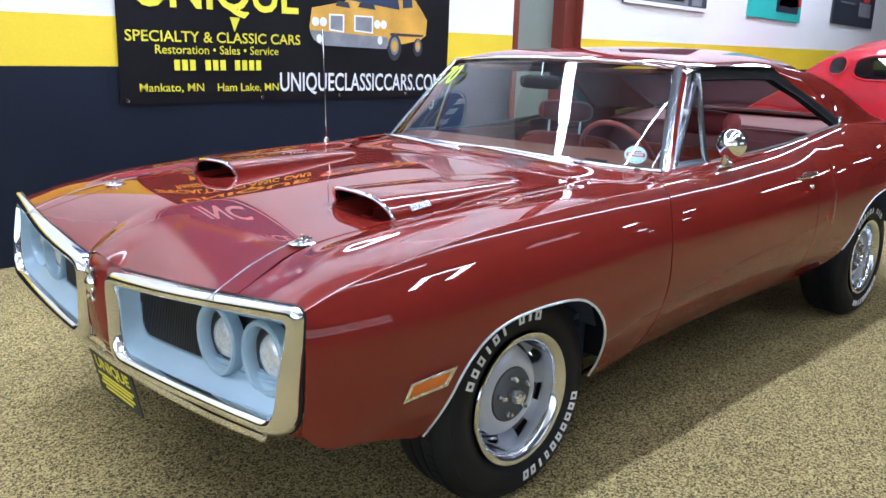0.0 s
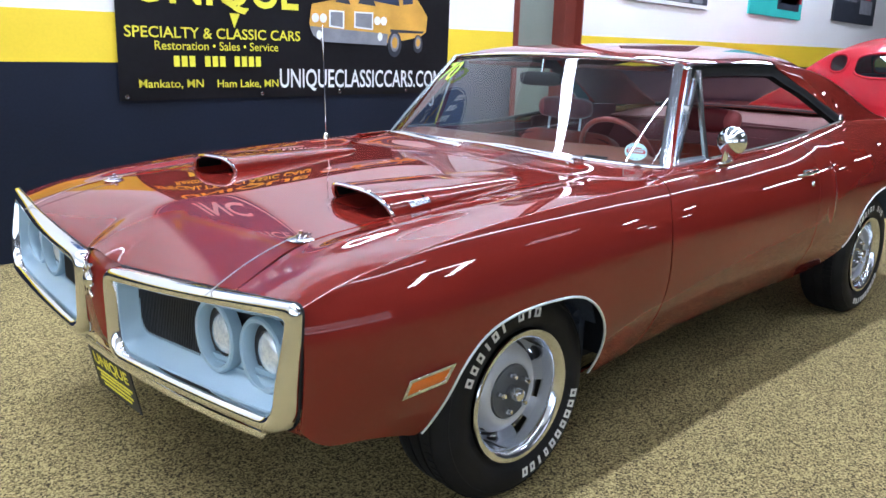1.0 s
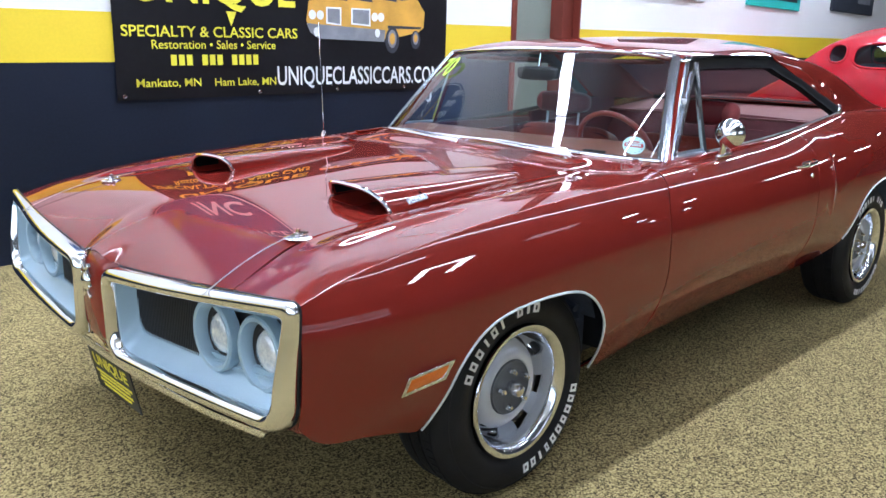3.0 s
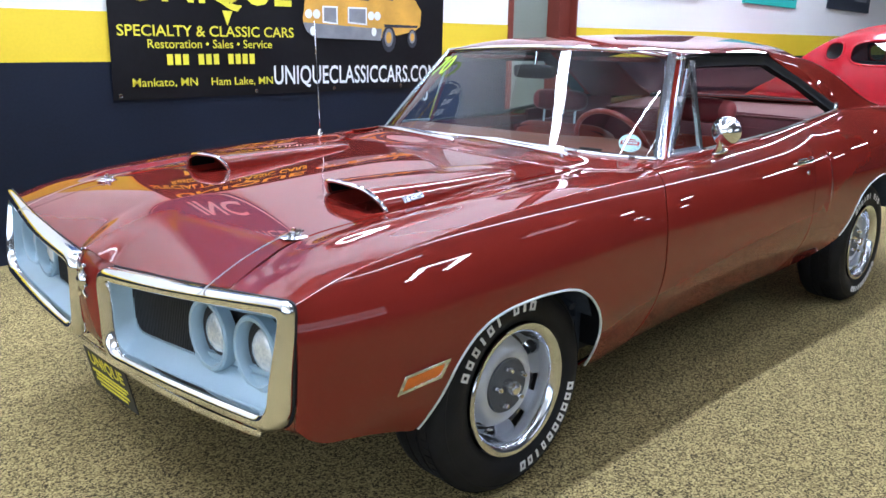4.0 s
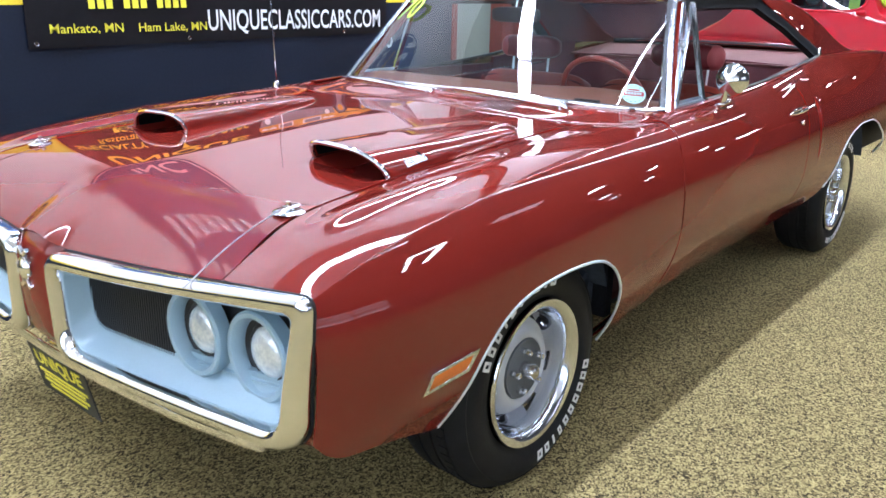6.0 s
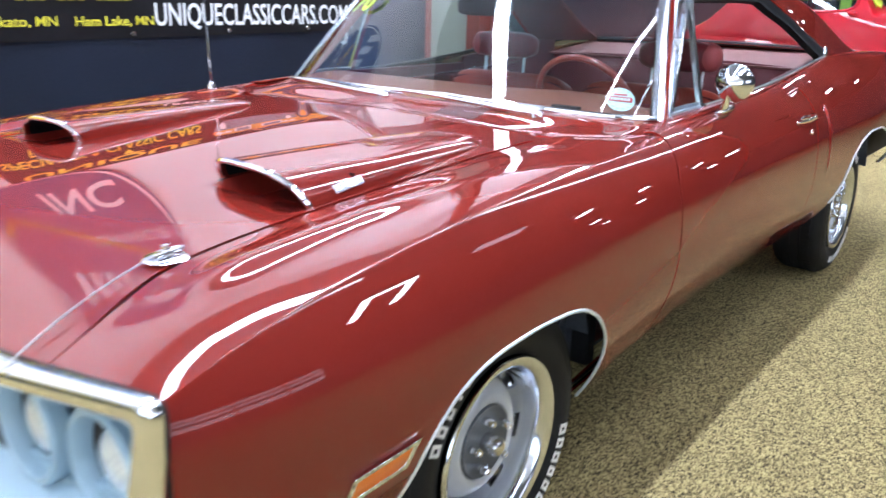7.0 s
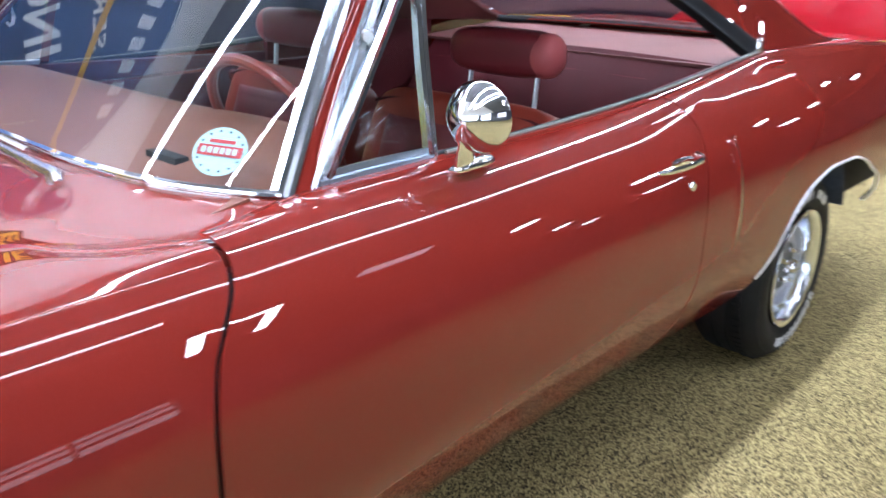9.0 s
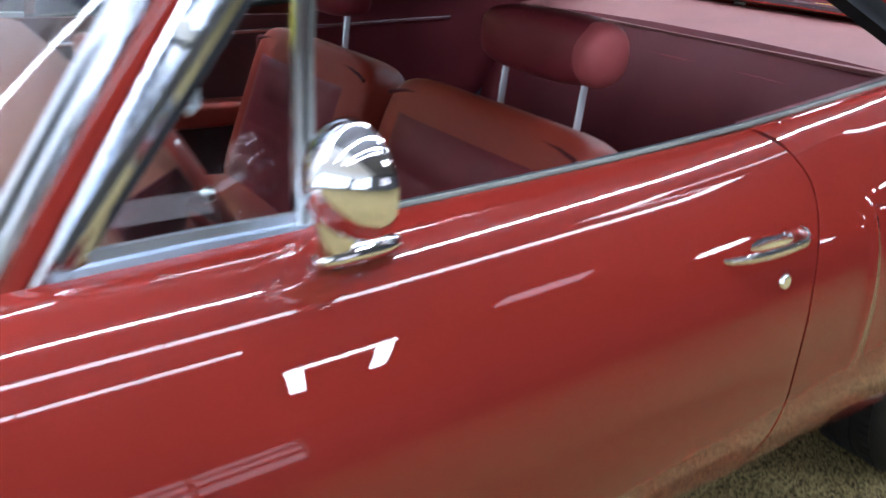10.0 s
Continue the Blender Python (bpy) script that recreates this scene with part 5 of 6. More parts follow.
# underbody and inner structure, so that nothing shines through
place("underbody", data("underbody", *merged(box(-0.25, 4.1, -0.54, 0.54, 0.25, 0.32), box(0.45, 2.42, -0.70, 0.70, 0.27, 0.33), box(3.5, 4.1, -0.6, 0.6, 0.42, 0.46))), SHADOWED, car, "dark coated underbody", 0)
for name, b in (("firewall", (0.60, 0.64, -0.78, 0.78, 0.30, 0.90)), ("radiator_support", (-0.70, -0.68, -0.80, 0.80, 0.48, 0.70)), ("trunk_side", (3.40, 4.1, -0.84, -0.60, 0.505, 0.80)), ("trunk_side", (3.40, 4.1, 0.60, 0.84, 0.505, 0.80)), ("inner_fender", (-0.40, 0.62, -0.58, -0.56, 0.30, 0.80)), ("inner_fender", (-0.40, 0.62, 0.56, 0.58, 0.30, 0.80))):
    place(name, data(name, *box(*b)), SHADOWED, car, "dark engine bay panel", 0)
place("engine", data("engine", *merged(box(-0.35, 0.35, -0.28, 0.28, 0.25, 0.74))), SHADOWED, car, "dark engine block", 0, bevel=0.02)

# wheels: built once, then copied
FRONT = 0.045
wheel = thing("wheel", (FRONT, -0.868, HUB), "argent slotted wheel with polished trim ring and white-lettered tyre", "", parent=car)


def at_wheel(piece):
    return moved(piece, Matrix.Translation((FRONT, -0.868, HUB)))


tyre_profile = [(0.206, -0.010), (0.210, 0.004), (0.218, 0.008), (0.232, 0.013), (0.236, 0.016), (0.262, 0.019), (0.285, 0.016), (0.300, 0.008), (0.303, 0.009), (0.316, -0.004), (0.326, -0.016), (0.333, -0.032), (0.335, -0.050), (0.335, -0.075), (0.330, -0.077), (0.330, -0.085), (0.335, -0.087), (0.335, -0.120), (0.330, -0.122), (0.330, -0.130), (0.335, -0.132), (0.335, -0.160), (0.330, -0.185), (0.315, -0.205), (0.285, -0.222), (0.240, -0.220), (0.206, -0.205)]
tyre = place("tyre", data("tyre", *at_wheel(revolve(tyre_profile, 96))), RUBBER, wheel, "black tyre with raised white letters", 40)
tagged(place("tread", data("tread", *at_wheel(merged(*[moved(box(-0.012, 0.012, 0.034, 0.062, 0.3345, 0.3375), Matrix.Rotation(2 * math.pi * i / 72, 4, "Y")) for i in range(72)]))), RUBBER, wheel, smooth=0), kind="stuff")
ring = [(0.204, 0.008), (0.208, 0.014), (0.206, 0.018), (0.197, 0.018), (0.184, 0.010), (0.177, 0.0), (0.174, -0.014), (0.170, -0.045)]
place("trim_ring", data("trim_ring", *at_wheel(revolve(ring, 96))), POLISHED, wheel, "polished trim ring")
place("rim_barrel", data("rim_barrel", *at_wheel(revolve([(0.171, -0.04), (0.168, -0.060), (0.163, -0.078), (0.154, -0.088), (0.140, -0.091)], 96))), CHROME, wheel, "bright rim barrel")


def slotted(n=200, slots=10):
    prof = [(0.146, -0.090), (0.144, -0.082), (0.141, -0.070), (0.135, -0.058), (0.128, -0.050), (0.121, -0.043), (0.110, -0.034), (0.098, -0.030), (0.090, -0.033), (0.085, -0.042)]
    per = n // slots
    def keep(i, j):
        return not (1 <= j <= 2 and per * 0.3 <= i % per < per * 0.75)
    return revolve(prof, n, keep)


place("wheel_centre", data("wheel_centre", *at_wheel(slotted())), ARGENT, wheel, "silver painted slotted wheel centre", 40, 0.004)
place("brake_drum", data("brake_drum", *at_wheel(revolve([(0.0, -0.085), (0.165, -0.085), (0.17, -0.2)], 48))), BLACK, wheel, "dark brake behind the slots")
place("hub_plate", data("hub_plate", *at_wheel(revolve([(0.0, -0.030), (0.074, -0.032), (0.083, -0.028), (0.087, -0.034)], 64))), material("dark grey hub paint", (0.07, 0.08, 0.095), 0.4, vary=0.15), wheel, "dark grey hub plate")
place("hub_cap", data("hub_cap", *at_wheel(revolve([(0.0, 0.016), (0.010, 0.015), (0.018, 0.010), (0.022, 0.0), (0.023, -0.03)], 40))), BRIGHT, wheel, "bright hub cap")
for i in range(5):
    a = 2 * math.pi * i / 5 + 0.5
    nut = moved(revolve([(0.0, 0.002), (0.006, 0.0), (0.009, -0.006), (0.0105, -0.03)], 6), Matrix.Translation((0.057 * math.cos(a), 0, 0.057 * math.sin(a))))
    place("lug_nut", data("lug_nut", *at_wheel(nut)), CHROME, wheel, "chrome lug nut")


def tyre_mark(a, w, h, r0, name="lettering"):
    """One plain raised bar of a letter's size on the sidewall."""
    m = Matrix.Rotation(-a, 4, "Y")
    v, f = sheet(lambda x, z: (x, -0.0205 + (z - r0 - h / 2) ** 2 * 3, z), [-w / 2, 0, w / 2], span(r0, r0 + h, 3))
    hole = [(x * 0.40, y, r0 + h / 2 + (z - r0 - h / 2) * 0.50) for x, y, z in v]
    rim = [0, 1, 2, 3, 7, 11, 10, 9, 8, 4]
    if w > 0.015:
        v, f = [v[i] for i in rim] + [hole[i] for i in rim], [(i, (i + 1) % 10, (i + 1) % 10 + 10, i + 10) for i in range(10)]
    place(name, data(name, *at_wheel(moved((v, f), m))), WHITE_LETTER, wheel, smooth=0, thick=0.002)


for i, w in enumerate((1, 0.9, 0.9, 0.35, 0.9, 0.35, 0, 0.9, 0.4, 1)):
    if w:
        tyre_mark(radians(66 - i * 8.4), 0.026 * w, 0.029, 0.246)
for i, w in enumerate((1, 0.9, 1, 0.9, 0.9, 0.9, 0.6, 0.35, 0.8, 0.9)):
    tyre_mark(radians(-103 - i * 7.8), 0.026 * w, 0.030, 0.246)
copy_thing(wheel, Matrix.Translation((WHEELBASE, -0.858, HUB)) @ pose(0, 0, 0, 0, 24, 0))
copy_thing(wheel, Matrix.Translation((FRONT, 0.868, HUB)) @ pose(0, 0, 0, 0, 0, 180))
copy_thing(wheel, Matrix.Translation((WHEELBASE, 0.858, HUB)) @ pose(0, 0, 0, 0, 0, 180))

# wipers and antenna
for py in (-0.48, 0.12):
    a = Vector((0.735, py, 0.950))
    b = Vector(shield((py + 0.46) / 1.536 + 0.5, 0.0)) + Vector((-0.035, 0, 0.014))
    place("wiper_arm", data("wiper_arm", *merged(tube([a + Vector((0, 0, -0.03)), a], 0.012, 10), tube([a + Vector((-0.01, -0.035, -0.004)), a + Vector((0, -0.01, 0.002)), a + (b - a) * 0.12, a + (b - a) * 0.4, b], [0.008, 0.014, 0.012, 0.007, 0.005], 8, flat=0.8))), BRIGHT, car, "bright wiper arm")
    c, d = (Vector(shield((py + e) / 1.536 + 0.5, 0.0)) + Vector((-0.030, 0, 0.010)) for e in (0.12, 0.56))
    place("wiper_blade", data("wiper_blade", *merged(tube([c, c + (d - c) * 0.5 + Vector((0, 0, 0.008)), d], 0.005, 6))), BRIGHT, car, "bright wiper blade")
place("antenna_base", data("antenna_base", *tube([(0.600, 0.862, 0.895), (0.600, 0.862, 0.925), (0.600, 0.862, 0.94)], [0.016, 0.014, 0.006], 12)), CHROME, car, "chrome antenna base")
place("antenna_mast", data("antenna_mast", *tube([(0.600, 0.862, 0.93), (0.590, 0.864, 1.2), (0.582, 0.866, 1.44)], [0.0028, 0.0022, 0.0016], 6)), CHROME, car, "thin steel antenna mast")

# ---- inside the car ----
def dash(u, v):
    y = -0.745 + 1.49 * u
    x = tab(v, (0, 0.80), (0.55, 1.08), (0.75, 1.20), (0.85, 1.225), (0.92, 1.215), (1, 1.16)) - 0.15 * ease(0.46, 0.68, -y) * ease(0.2, 0.7, v)
    z = tab(v, (0, 0.925), (0.3, 0.950), (0.6, 0.962), (0.75, 0.955), (0.86, 0.93), (0.93, 0.88), (1, 0.66))
    return (x, y, z + 0.012 * math.exp(-(((y + 0.38) / 0.22) ** 2)) * ease(0.3, 0.7, v))


place("dashboard", data("dashboard", *sheet(dash, span(0, 1, 40), span(0, 0.80, 24))), DASH_TOP, car, "tan-red padded dashboard top", 60, 0.006)
place("dash_edge", data("dash_edge", *tube([dash(u, 0.80) for u in span(0, 1, 40)], 0.005, 6)), VINYL_DARK, car, "dark dashboard edge seam")
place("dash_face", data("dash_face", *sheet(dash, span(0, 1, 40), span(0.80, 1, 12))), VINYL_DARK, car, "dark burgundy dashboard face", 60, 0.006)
place("vin_plate", data("vin_plate", *box(0.907, 0.932, -0.52, -0.43, 0.946, 0.958)), SHADOWED, car, "small dark plate on the dashboard", 0)

steer = thing("steering_wheel", (1.20, -0.38, 0.92), "thin-rimmed dark red steering wheel", "", parent=car)
sm = Matrix.Translation((1.21, -0.38, 0.93)) @ pose(0, 0, 0, 0, 62, 0)
place("rim", data("rim", *moved(tube([(0.178 * math.cos(a), 0.178 * math.sin(a), 0) for a in [2 * math.pi * i / 48 for i in range(48)]], 0.0115, 10, closed=True), sm)), RED_WHEEL, steer, "dark red rim")
for a in (0.25, math.pi - 0.25):
    place("spoke", data("spoke", *moved(tube([(0.03 * math.sin(a), 0.03 * math.cos(a), -0.03), (0.173 * math.sin(a), 0.173 * math.cos(a), 0)], [0.016, 0.010], 8, flat=1.4), sm)), RED_WHEEL, steer, "red spoke")
place("hub", data("hub", *moved(blob((0, 0, -0.03), (0.055, 0.075, 0.035), 0.7, 20, 12), sm)), RED_WHEEL, steer, "red padded hub")
place("column", data("column", *tube([(1.17, -0.38, 0.90), (0.95, -0.38, 0.78)], 0.03, 12)), RED_WHEEL, steer, "dark red steering column")
place("column_lever", data("column_lever", *merged(tube([(1.12, -0.40, 0.89), (1.20, -0.56, 0.93)], 0.005, 8), blob((1.205, -0.57, 0.933), (0.012, 0.012, 0.012), 1.0, 10, 8))), CHROME, steer, "chrome lever")


def front_seat(side, label):
    y = side * 0.345
    st = thing("front_seat", (1.75, y, 0.32), label, "", parent=car)
    lean = Matrix.Translation((1.785, y, 0.715)) @ pose(0, 0, 0, 0, 19, 0)
    place("backrest", data("backrest", *moved(blob((0, 0, 0), (0.075, 0.305, 0.24), 0.30, 64, 32), lean)), VINYL_RED, st, "red vinyl backrest", 60)
    def insert(u, v):
        k, h = 2 * u - 1, -0.20 + 0.355 * v
        edge = 1 - max(abs(k), abs(2 * v - 1)) ** 10
        return (-0.073 - 0.010 * edge - 0.003 * edge * abs(math.cos(v * 15.7)), 0.225 * k, h)
    place("backrest_insert", data("backrest_insert", *moved(sheet(insert, span(0, 1, 30), span(0, 1, 60)), lean)), VINYL, st, "burgundy pleated insert", 60)
    place("piping", data("piping", *moved(tube([(-0.066, -0.29 + 0.58 * i / 20, 0.205 - 0.02 * abs(i / 10 - 1) ** 6) for i in range(21)], 0.004, 6), lean)), VINYL_DARK, st, "dark seat piping")
    place("cushion", data("cushion", *blob((1.50, y, 0.47), (0.28, 0.29, 0.10), 0.45)), VINYL_RED, st, "red vinyl seat cushion", 60)
    place("seat_base", data("seat_base", *box(1.28, 1.76, y - 0.22, y + 0.22, 0.31, 0.42)), BLACK, st, "black seat base", 0, bevel=0.01)
    c = side * 0.415
    head = blob((1.885, c, 1.068), (0.055, 0.166, 0.058), 0.62, 32, 18)
    place("headrest", data("headrest", *head), VINYL, st, "burgundy padded headrest", 60)
    place("headrest_end", data("headrest_end", *blob((1.882, c + side * 0.128, 1.068), (0.050, 0.043, 0.054), 0.9, 24, 14)), VINYL_PINK, st, "lighter round end pad")
    for dy in (-0.105, 0.105):
        place("headrest_post", data("headrest_post", *tube([(1.872, c + dy, 0.90), (1.882, c + dy, 1.03)], 0.0085, 8, flat=0.5)), PALE_CHROME, st, "flat bright headrest post")
    place("recline_knob", data("recline_knob", *blob((1.80, y + side * 0.31, 0.90), (0.014, 0.008, 0.02), 0.8, 12, 8)), VINYL, st, "small knob on the backrest")


front_seat(-1, "red vinyl bucket seat with a burgundy headrest on chrome posts")
front_seat(1, "red vinyl bucket seat with a burgundy headrest on chrome posts")


def rear_back(u, v):
    y = -0.68 + 1.36 * u
    k = (y / 0.68) ** 2
    return (2.60 + 0.24 * v - 0.05 * math.sin(math.pi * v) + 0.01 * math.cos(y * 22) * math.sin(math.pi * v) * 0.4, y, 0.55 + 0.44 * v - 0.02 * k * v)


rear = thing("rear_seat", (2.5, 0, 0.32), "burgundy vinyl rear bench seat", "", parent=car)
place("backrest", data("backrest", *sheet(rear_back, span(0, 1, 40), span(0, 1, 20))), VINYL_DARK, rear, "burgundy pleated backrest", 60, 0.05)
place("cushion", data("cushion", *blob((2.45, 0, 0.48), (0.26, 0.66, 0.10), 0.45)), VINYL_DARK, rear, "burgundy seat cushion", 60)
place("piping", data("piping", *tube([(rear_back(u, 0.86)[0] - 0.027, rear_back(u, 0.86)[1], rear_back(u, 0.86)[2]) for u in span(0, 1, 24)], 0.005, 6)), VINYL, rear, "burgundy seat piping")
place("parcel_shelf", data("parcel_shelf", *sheet(lambda u, v: (2.80 + 0.50 * v, (2 * u - 1) * (0.74 - 0.02 * v), 0.985 + 0.055 * v), span(0, 1, 10), span(0, 1, 8))), SHELF_CLOTH, car, "mauve-red parcel shelf", 60, 0.01)
for s in SIDES:
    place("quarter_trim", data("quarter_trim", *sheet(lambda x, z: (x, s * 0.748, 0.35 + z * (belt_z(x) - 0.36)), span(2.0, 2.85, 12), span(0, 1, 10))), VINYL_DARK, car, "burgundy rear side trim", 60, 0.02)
    place("side_trim_strip", data("side_trim_strip", *tube([(x, s * 0.735, 0.885 + 0.04 * (x - 1.0)) for x in span(1.0, 2.5, 12)], 0.006, 6, flat=0.5)), BRIGHT, car, "bright strip along the inner trim")
place("carpet", data("carpet", *box(0.65, 2.6, -0.74, 0.74, 0.32, 0.345)), HEADLINER, car, "dark red floor carpet", 0)
place("transmission_tunnel", data("transmission_tunnel", *blob((1.5, 0, 0.36), (0.9, 0.14, 0.14), 0.6)), VINYL, car, "burgundy covered transmission tunnel", 60)
rv = Matrix.Translation((1.16, 0.02, 1.235)) @ pose(0, 0, 0, 0, -8, 0)
rear_mirror = place("rear_view_mirror", data("rear_view_mirror", *moved(blob((0, 0, 0), (0.016, 0.115, 0.030), 0.45, 28, 14), rv)), BLACK, car, "black inside mirror", 60)
place("mirror_stalk", data("mirror_stalk", *tube([(1.165, 0.02, 1.255), (1.175, 0.02, 1.32)], 0.006, 8)), CHROME, car, "chrome mirror stalk")
for s in SIDES:
    place("sun_visor", data("sun_visor", *blob((1.26, s * 0.33, 1.295), (0.07, 0.20, 0.010), 0.4, 24, 10)), HEADLINER, car, "dark red sun visor", 60)

# marks on the windshield
def on_shield(u, v, lift=0.004):
    """A frame on the inside of the windshield, facing the front."""
    p, a, b = Vector(shield(u, v)), Vector(shield(u - 0.01, v)), Vector(shield(u, v + 0.01))
    x = (a - p).normalized()
    y = (b - p)
    y = (y - x * y.dot(x)).normalized()
    n = x.cross(y)
    q = p - n * lift
    return Matrix(((x.x, y.x, n.x, q.x), (x.y, y.y, n.y, q.y), (x.z, y.z, n.z, q.z), (0, 0, 0, 1)))


lettering("year_mark", "70", (0.19, 0.125), on_shield(0.985, 0.68), LIME, car, depth=0.0, label="lime paint-marker digits", bold=0.015)
dm = on_shield(0.056, 0.135)
decal = place("round_decal", data("round_decal", *moved(([(0.0, 0.0, 0.0)] + [(0.041 * math.cos(a), 0.041 * math.sin(a), 0) for a in [2 * math.pi * i / 40 for i in range(40)]], [(0, i + 1, (i + 1) % 40 + 1) for i in range(40)]), dm)), DECAL_WHITE, car, "round pale cyan decal with red bars and blue dots", 0)
place("decal_band", data("decal_band", *moved(box(-0.034, 0.034, -0.009, 0.009, 0.001, 0.0015), dm)), PRINT_RED, car, "red decal band", 0)
for i in range(6):
    place("decal_bar", data("decal_bar", *moved(box(-0.028 + i * 0.0095, -0.0215 + i * 0.0095, -0.005, 0.005, 0.002, 0.0022), dm)), DECAL_WHITE, car, "", 0)
place("decal_bar", data("decal_bar", *moved(box(-0.02, 0.02, 0.013, 0.019, 0.001, 0.0015), dm)), PRINT_RED, car, "", 0)
for i in range(14):
    a = 2 * math.pi * i / 14
    place("decal_dot", data("decal_dot", *moved(([(0.034 * math.cos(a) + 0.0022 * math.cos(b), 0.034 * math.sin(a) + 0.0022 * math.sin(b), 0.001) for b in [math.pi * k / 4 for k in range(8)]], [tuple(range(8))]), dm)), PRINT_BLUE, car, "", 0)


# ---- the bright red hot-rod coupe beyond the tail ----
CX = 8.30


def coupe_half(z, y):
    """How far the coupe's near side stands in from its widest line at a height."""
    return tab(z, (0.15, 0.05), (0.35, 0.0), (0.8, 0.005), (1.05, 0.025), (1.2, 0.055), (1.45, 0.16), (1.6, 0.30), (1.68, 0.52), (1.72, 0.80))


def coupe_top(y):
    return tab(y, (-1.75, 0.95), (-1.5, 1.20), (-0.9, 1.30), (0.0, 1.30), (0.19, 1.30), (0.42, 1.60), (0.6, 1.685), (0.9, 1.72), (1.2, 1.69), (1.5, 1.60), (1.75, 1.42), (2.0, 1.18), (2.3, 1.0), (2.6, 0.75), (2.72, 0.5))


def coupe_sill(y):
    return tab(y, (-1.75, 0.5), (-1.55, 0.32), (-1.08, 0.26), (-1.06, 0.40), (-1.0, 0.52), (-0.85, 0.63), (-0.7, 0.66), (-0.55, 0.63), (-0.42, 0.52), (-0.35, 0.38), (-0.33, 0.20), (-0.2, 0.17), (1.4, 0.17), (1.75, 0.17), (1.78, 0.42), (1.95, 0.55), (2.15, 0.60), (2.35, 0.55), (2.5, 0.42), (2.55, 0.3), (2.72, 0.35))


def in_window(y, z):
    """The side glass, the small quarter glass and the windshield's near edge."""
    def inside(y0, y1, z0, z1, p=3.0):
        return abs((y - (y0 + y1) / 2) / ((y1 - y0) / 2)) ** p + abs((z - (z0 + z1) / 2) / ((z1 - z0) / 2)) ** p < 1
    return inside(0.40, 1.215, 1.245, 1.53, 3.5) or inside(1.30, 1.50, 1.30, 1.51, 2.4)


coupe = thing("hot_rod_coupe", (CX + 0.85, 0.6, 0), "glossy bright red vintage hot-rod coupe on chrome wheels", "car")
ys = span(-1.75, 2.72, 220)
zs_n = 90


def coupe_side(s):
    def f(i, j):
        y = ys[i]
        lo, hi = coupe_sill(y), coupe_top(y)
        z = lo + (hi - lo) * j / zs_n
        mid = CX + 0.88
        inset = coupe_half(z, y)
        flare = 0.05 * (math.exp(-(((y + 0.7) / 0.5) ** 2)) + math.exp(-(((y - 2.15) / 0.5) ** 2))) * (1 - ease(0.65, 1.0, z))
        w = 0.88 - inset + flare
        top = max(0.0, (z - (hi - 0.10)) / 0.10)
        w *= (1 - 0.55 * top**2)
        return (mid - s * w, y, z)
    def keep(i, j):
        y, p = (ys[i] + ys[i + 1]) / 2, f(i, j)
        return not in_window(y, p[2] + 0.004)
    return sheet(f, list(range(len(ys))), list(range(zs_n + 1)), False, keep), f


(cv, cf), near_f = coupe_side(1)
(dv, df), far_f = coupe_side(-1)
lid = sheet(lambda i, k: tuple(Vector(near_f(i, zs_n)) * (1 - k / 8) + Vector(far_f(i, zs_n)) * (k / 8) + Vector((0, 0, 0.035 * math.sin(math.pi * k / 8)))), list(range(len(ys))), list(range(9)), False, lambda i, j: not 0.18 < (ys[i] + ys[i + 1]) / 2 < 0.42)
place("body", data("body", *merged((cv, cf), (dv, df), lid)), HOT_RED, coupe, "glossy bright red steel body", 50)
for s in SIDES:
    def pane(y, z, s=s):
        return (CX + 0.88 - s * (0.88 - coupe_half(z, y) - 0.012), y, z)
    place("window", data("window", *sheet(pane, span(0.36, 1.24, 12), span(1.22, 1.55, 8))), DARK_GLASS, coupe, "dark tinted side window", 60)
    place("window", data("window", *sheet(pane, span(1.28, 1.52, 8), span(1.28, 1.53, 6))), DARK_GLASS, coupe, "small tinted quarter window", 60)
for s in SIDES:
    for y0, y1, z0, z1, p in ((0.40, 1.215, 1.245, 1.53, 3.5), (1.30, 1.50, 1.30, 1.51, 2.4)):
        pts = []
        for a in [2 * math.pi * k / 56 for k in range(56)]:
            c, d = math.cos(a), math.sin(a)
            y = (y0 + y1) / 2 + (y1 - y0) / 2 * math.copysign(abs(c) ** (2 / p), c)
            z = (z0 + z1) / 2 + (z1 - z0) / 2 * math.copysign(abs(d) ** (2 / p), d)
            pts.append((CX + 0.88 - s * (0.88 - coupe_half(z, y) + 0.001), y, z))
        place("window_rim", data("window_rim", *tube(pts, 0.014, 8, closed=True, up=(1, 0, 0))), HOT_RED, coupe, "red window rim")
place("windshield", data("windshield", *sheet(lambda u, v: (CX + 0.20 + 1.36 * u, 0.21 + 0.20 * v, 1.24 + 0.34 * v), span(0, 1, 8), span(0, 1, 6))), DARK_GLASS, coupe, "tinted windshield with lime numbers", 60)
place("window_paper", data("window_paper", *moved(box(-0.13, 0.13, -0.001, 0.001, -0.09, 0.09), Matrix.Translation((CX + 0.78, 0.235, 1.36)) @ pose(0, 0, 0, -29, 8, 0))), PRINT_WHITE, coupe, "white paper sheet in the windshield", 0)
place("window_post", data("window_post", *box(CX + 0.13, CX + 0.16, 0.63, 0.66, 1.24, 1.54)), BLACK, coupe, "dark window post", 0)
place("seat", data("seat", *blob((CX + 0.88, 1.25, 1.02), (0.6, 0.12, 0.28), 0.5)), PRINT_DARK, coupe, "dark bench seat", 60)
place("floor_pan", data("floor_pan", *box(CX + 0.10, CX + 1.66, -1.5, 2.5, 0.18, 0.30)), BLACK, coupe, "black floor pan", 0)
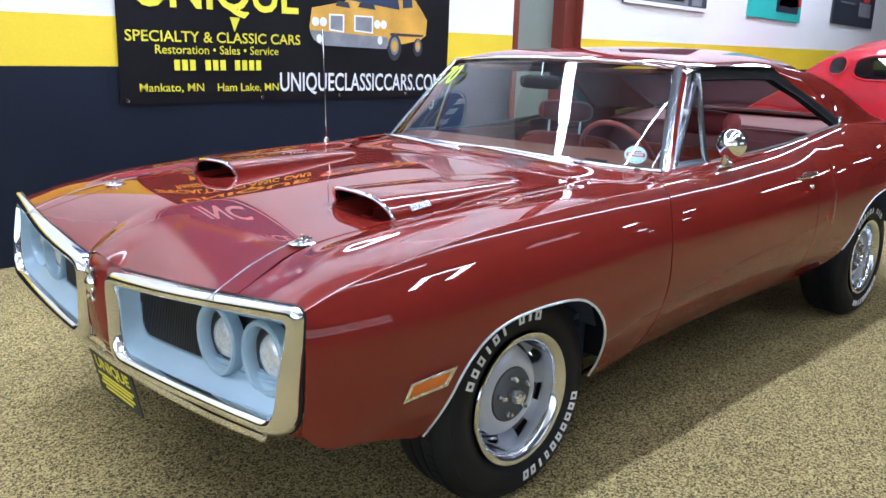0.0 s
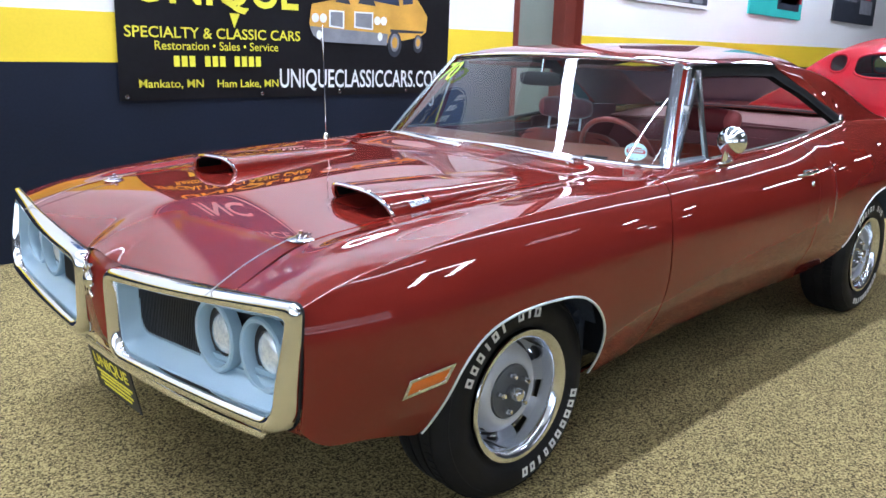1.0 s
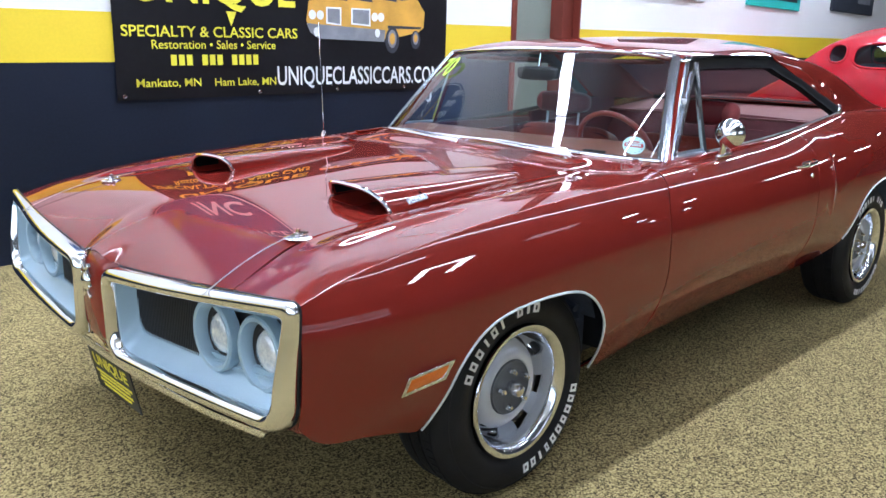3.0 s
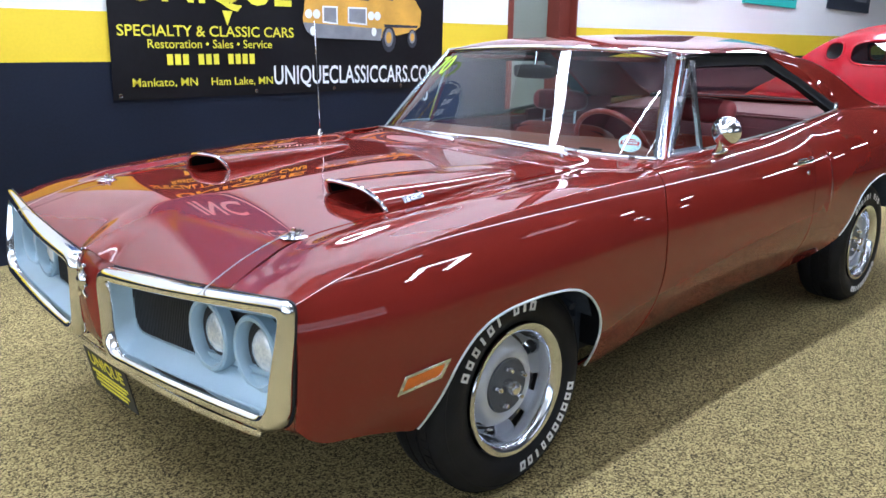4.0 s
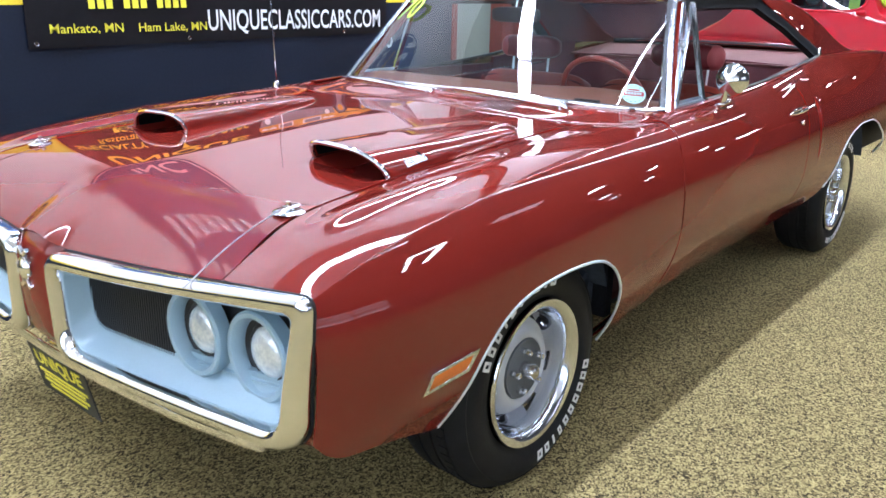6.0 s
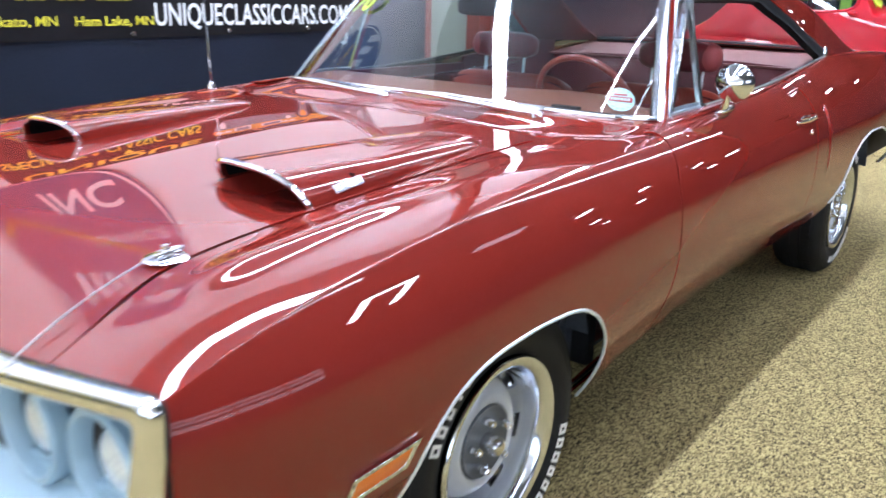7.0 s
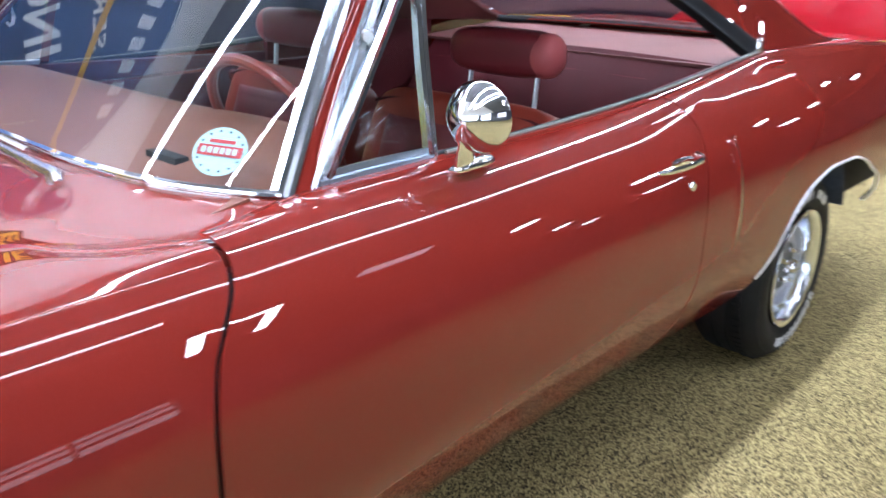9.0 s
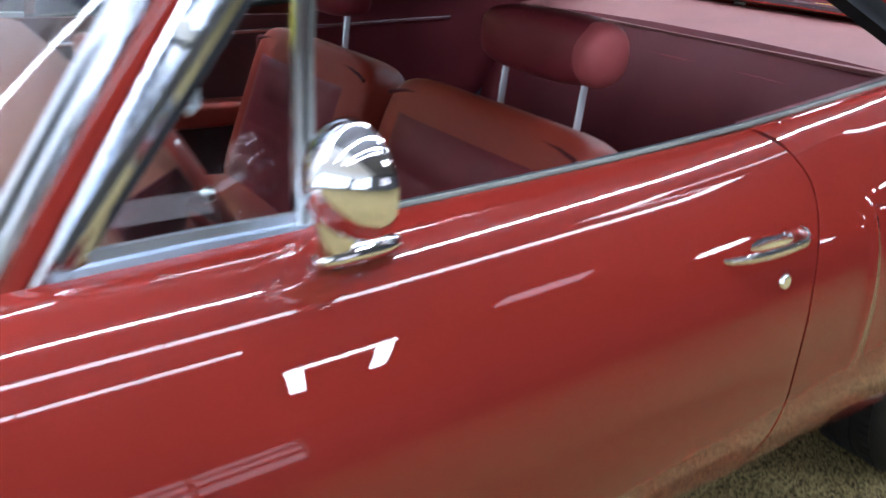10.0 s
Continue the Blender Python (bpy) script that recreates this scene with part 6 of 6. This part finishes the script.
place("window_tag", data("window_tag", *box(CX + 0.135, CX + 0.14, 0.47, 0.58, 1.25, 1.38)), LIME, coupe, "lime window tag", 0)
for i, (a, b) in enumerate(((0.26, 1.38), (0.36, 1.36), (0.46, 1.39))):
    place("marker_scrawl", data("marker_scrawl", *moved(tube([(0.04 * math.cos(t), 0.0, 0.07 * math.sin(t)) for t in [2 * math.pi * k / 16 for k in range(16)]], 0.014, 6, closed=True), Matrix.Translation((CX + a, 0.165 + 0.55 * (b - 1.18), b)) @ pose(0, 0, 0, -29, 0, 0))), LIME, coupe, "lime paint-marker scrawl")
place("mirror", data("mirror", *merged(blob((CX + 0.02, 0.42, 1.235), (0.03, 0.05, 0.028), 0.8, 16, 10), tube([(CX + 0.10, 0.40, 1.2), (CX + 0.03, 0.42, 1.23)], 0.01, 8))), HOT_RED, coupe, "red teardrop mirror")
cw = thing("wheel", (CX + 0.10, -0.70, 0.325), "five-spoke chrome wheel with a low black tyre", "", parent=coupe)


def at_cw(piece):
    return moved(piece, Matrix.Translation((CX + 0.10, -0.70, 0.325)) @ pose(0, 0, 0, 0, 0, -90))


place("tyre", data("tyre", *at_cw(revolve([(0.235, 0.0), (0.25, 0.02), (0.29, 0.022), (0.315, 0.0), (0.325, -0.03), (0.325, -0.2), (0.3, -0.22), (0.235, -0.2)], 64))), RUBBER, cw, "black low tyre", 40)
place("rim", data("rim", *at_cw(revolve([(0.235, 0.004), (0.24, 0.012), (0.228, 0.010), (0.215, -0.01), (0.21, -0.14)], 64))), CHROME, cw, "chrome rim")
for i in range(5):
    a = 2 * math.pi * i / 5 + 0.3
    def spoke(u, v, a=a):
        r = 0.03 + 0.19 * u
        w = 0.028 + 0.022 * u
        return (r * math.cos(a) - (2 * v - 1) * w * math.sin(a), 0.004 + 0.02 * (1 - u) + 0.02 * (2 * v - 1) ** 2, r * math.sin(a) + (2 * v - 1) * w * math.cos(a))
    place("spoke", data("spoke", *at_cw(sheet(spoke, span(0, 1, 8), span(0, 1, 6)))), PALE_CHROME, cw, "bright spoke", 60, 0.012)
place("hub", data("hub", *at_cw(revolve([(0.0, 0.012), (0.03, 0.008), (0.04, -0.03)], 24))), CHROME, cw, "chrome hub")
place("brake", data("brake", *at_cw(revolve([(0.0, -0.08), (0.2, -0.08), (0.205, -0.15)], 40))), BLACK, cw, "dark brake disc")
copy_thing(cw, Matrix.Translation((CX + 0.10, 2.15, 0.325)))
copy_thing(cw, Matrix.Translation((CX + 1.66, -0.70, 0.325)) @ pose(0, 0, 0, 0, 0, 180))
copy_thing(cw, Matrix.Translation((CX + 1.66, 2.15, 0.325)) @ pose(0, 0, 0, 0, 0, 180))
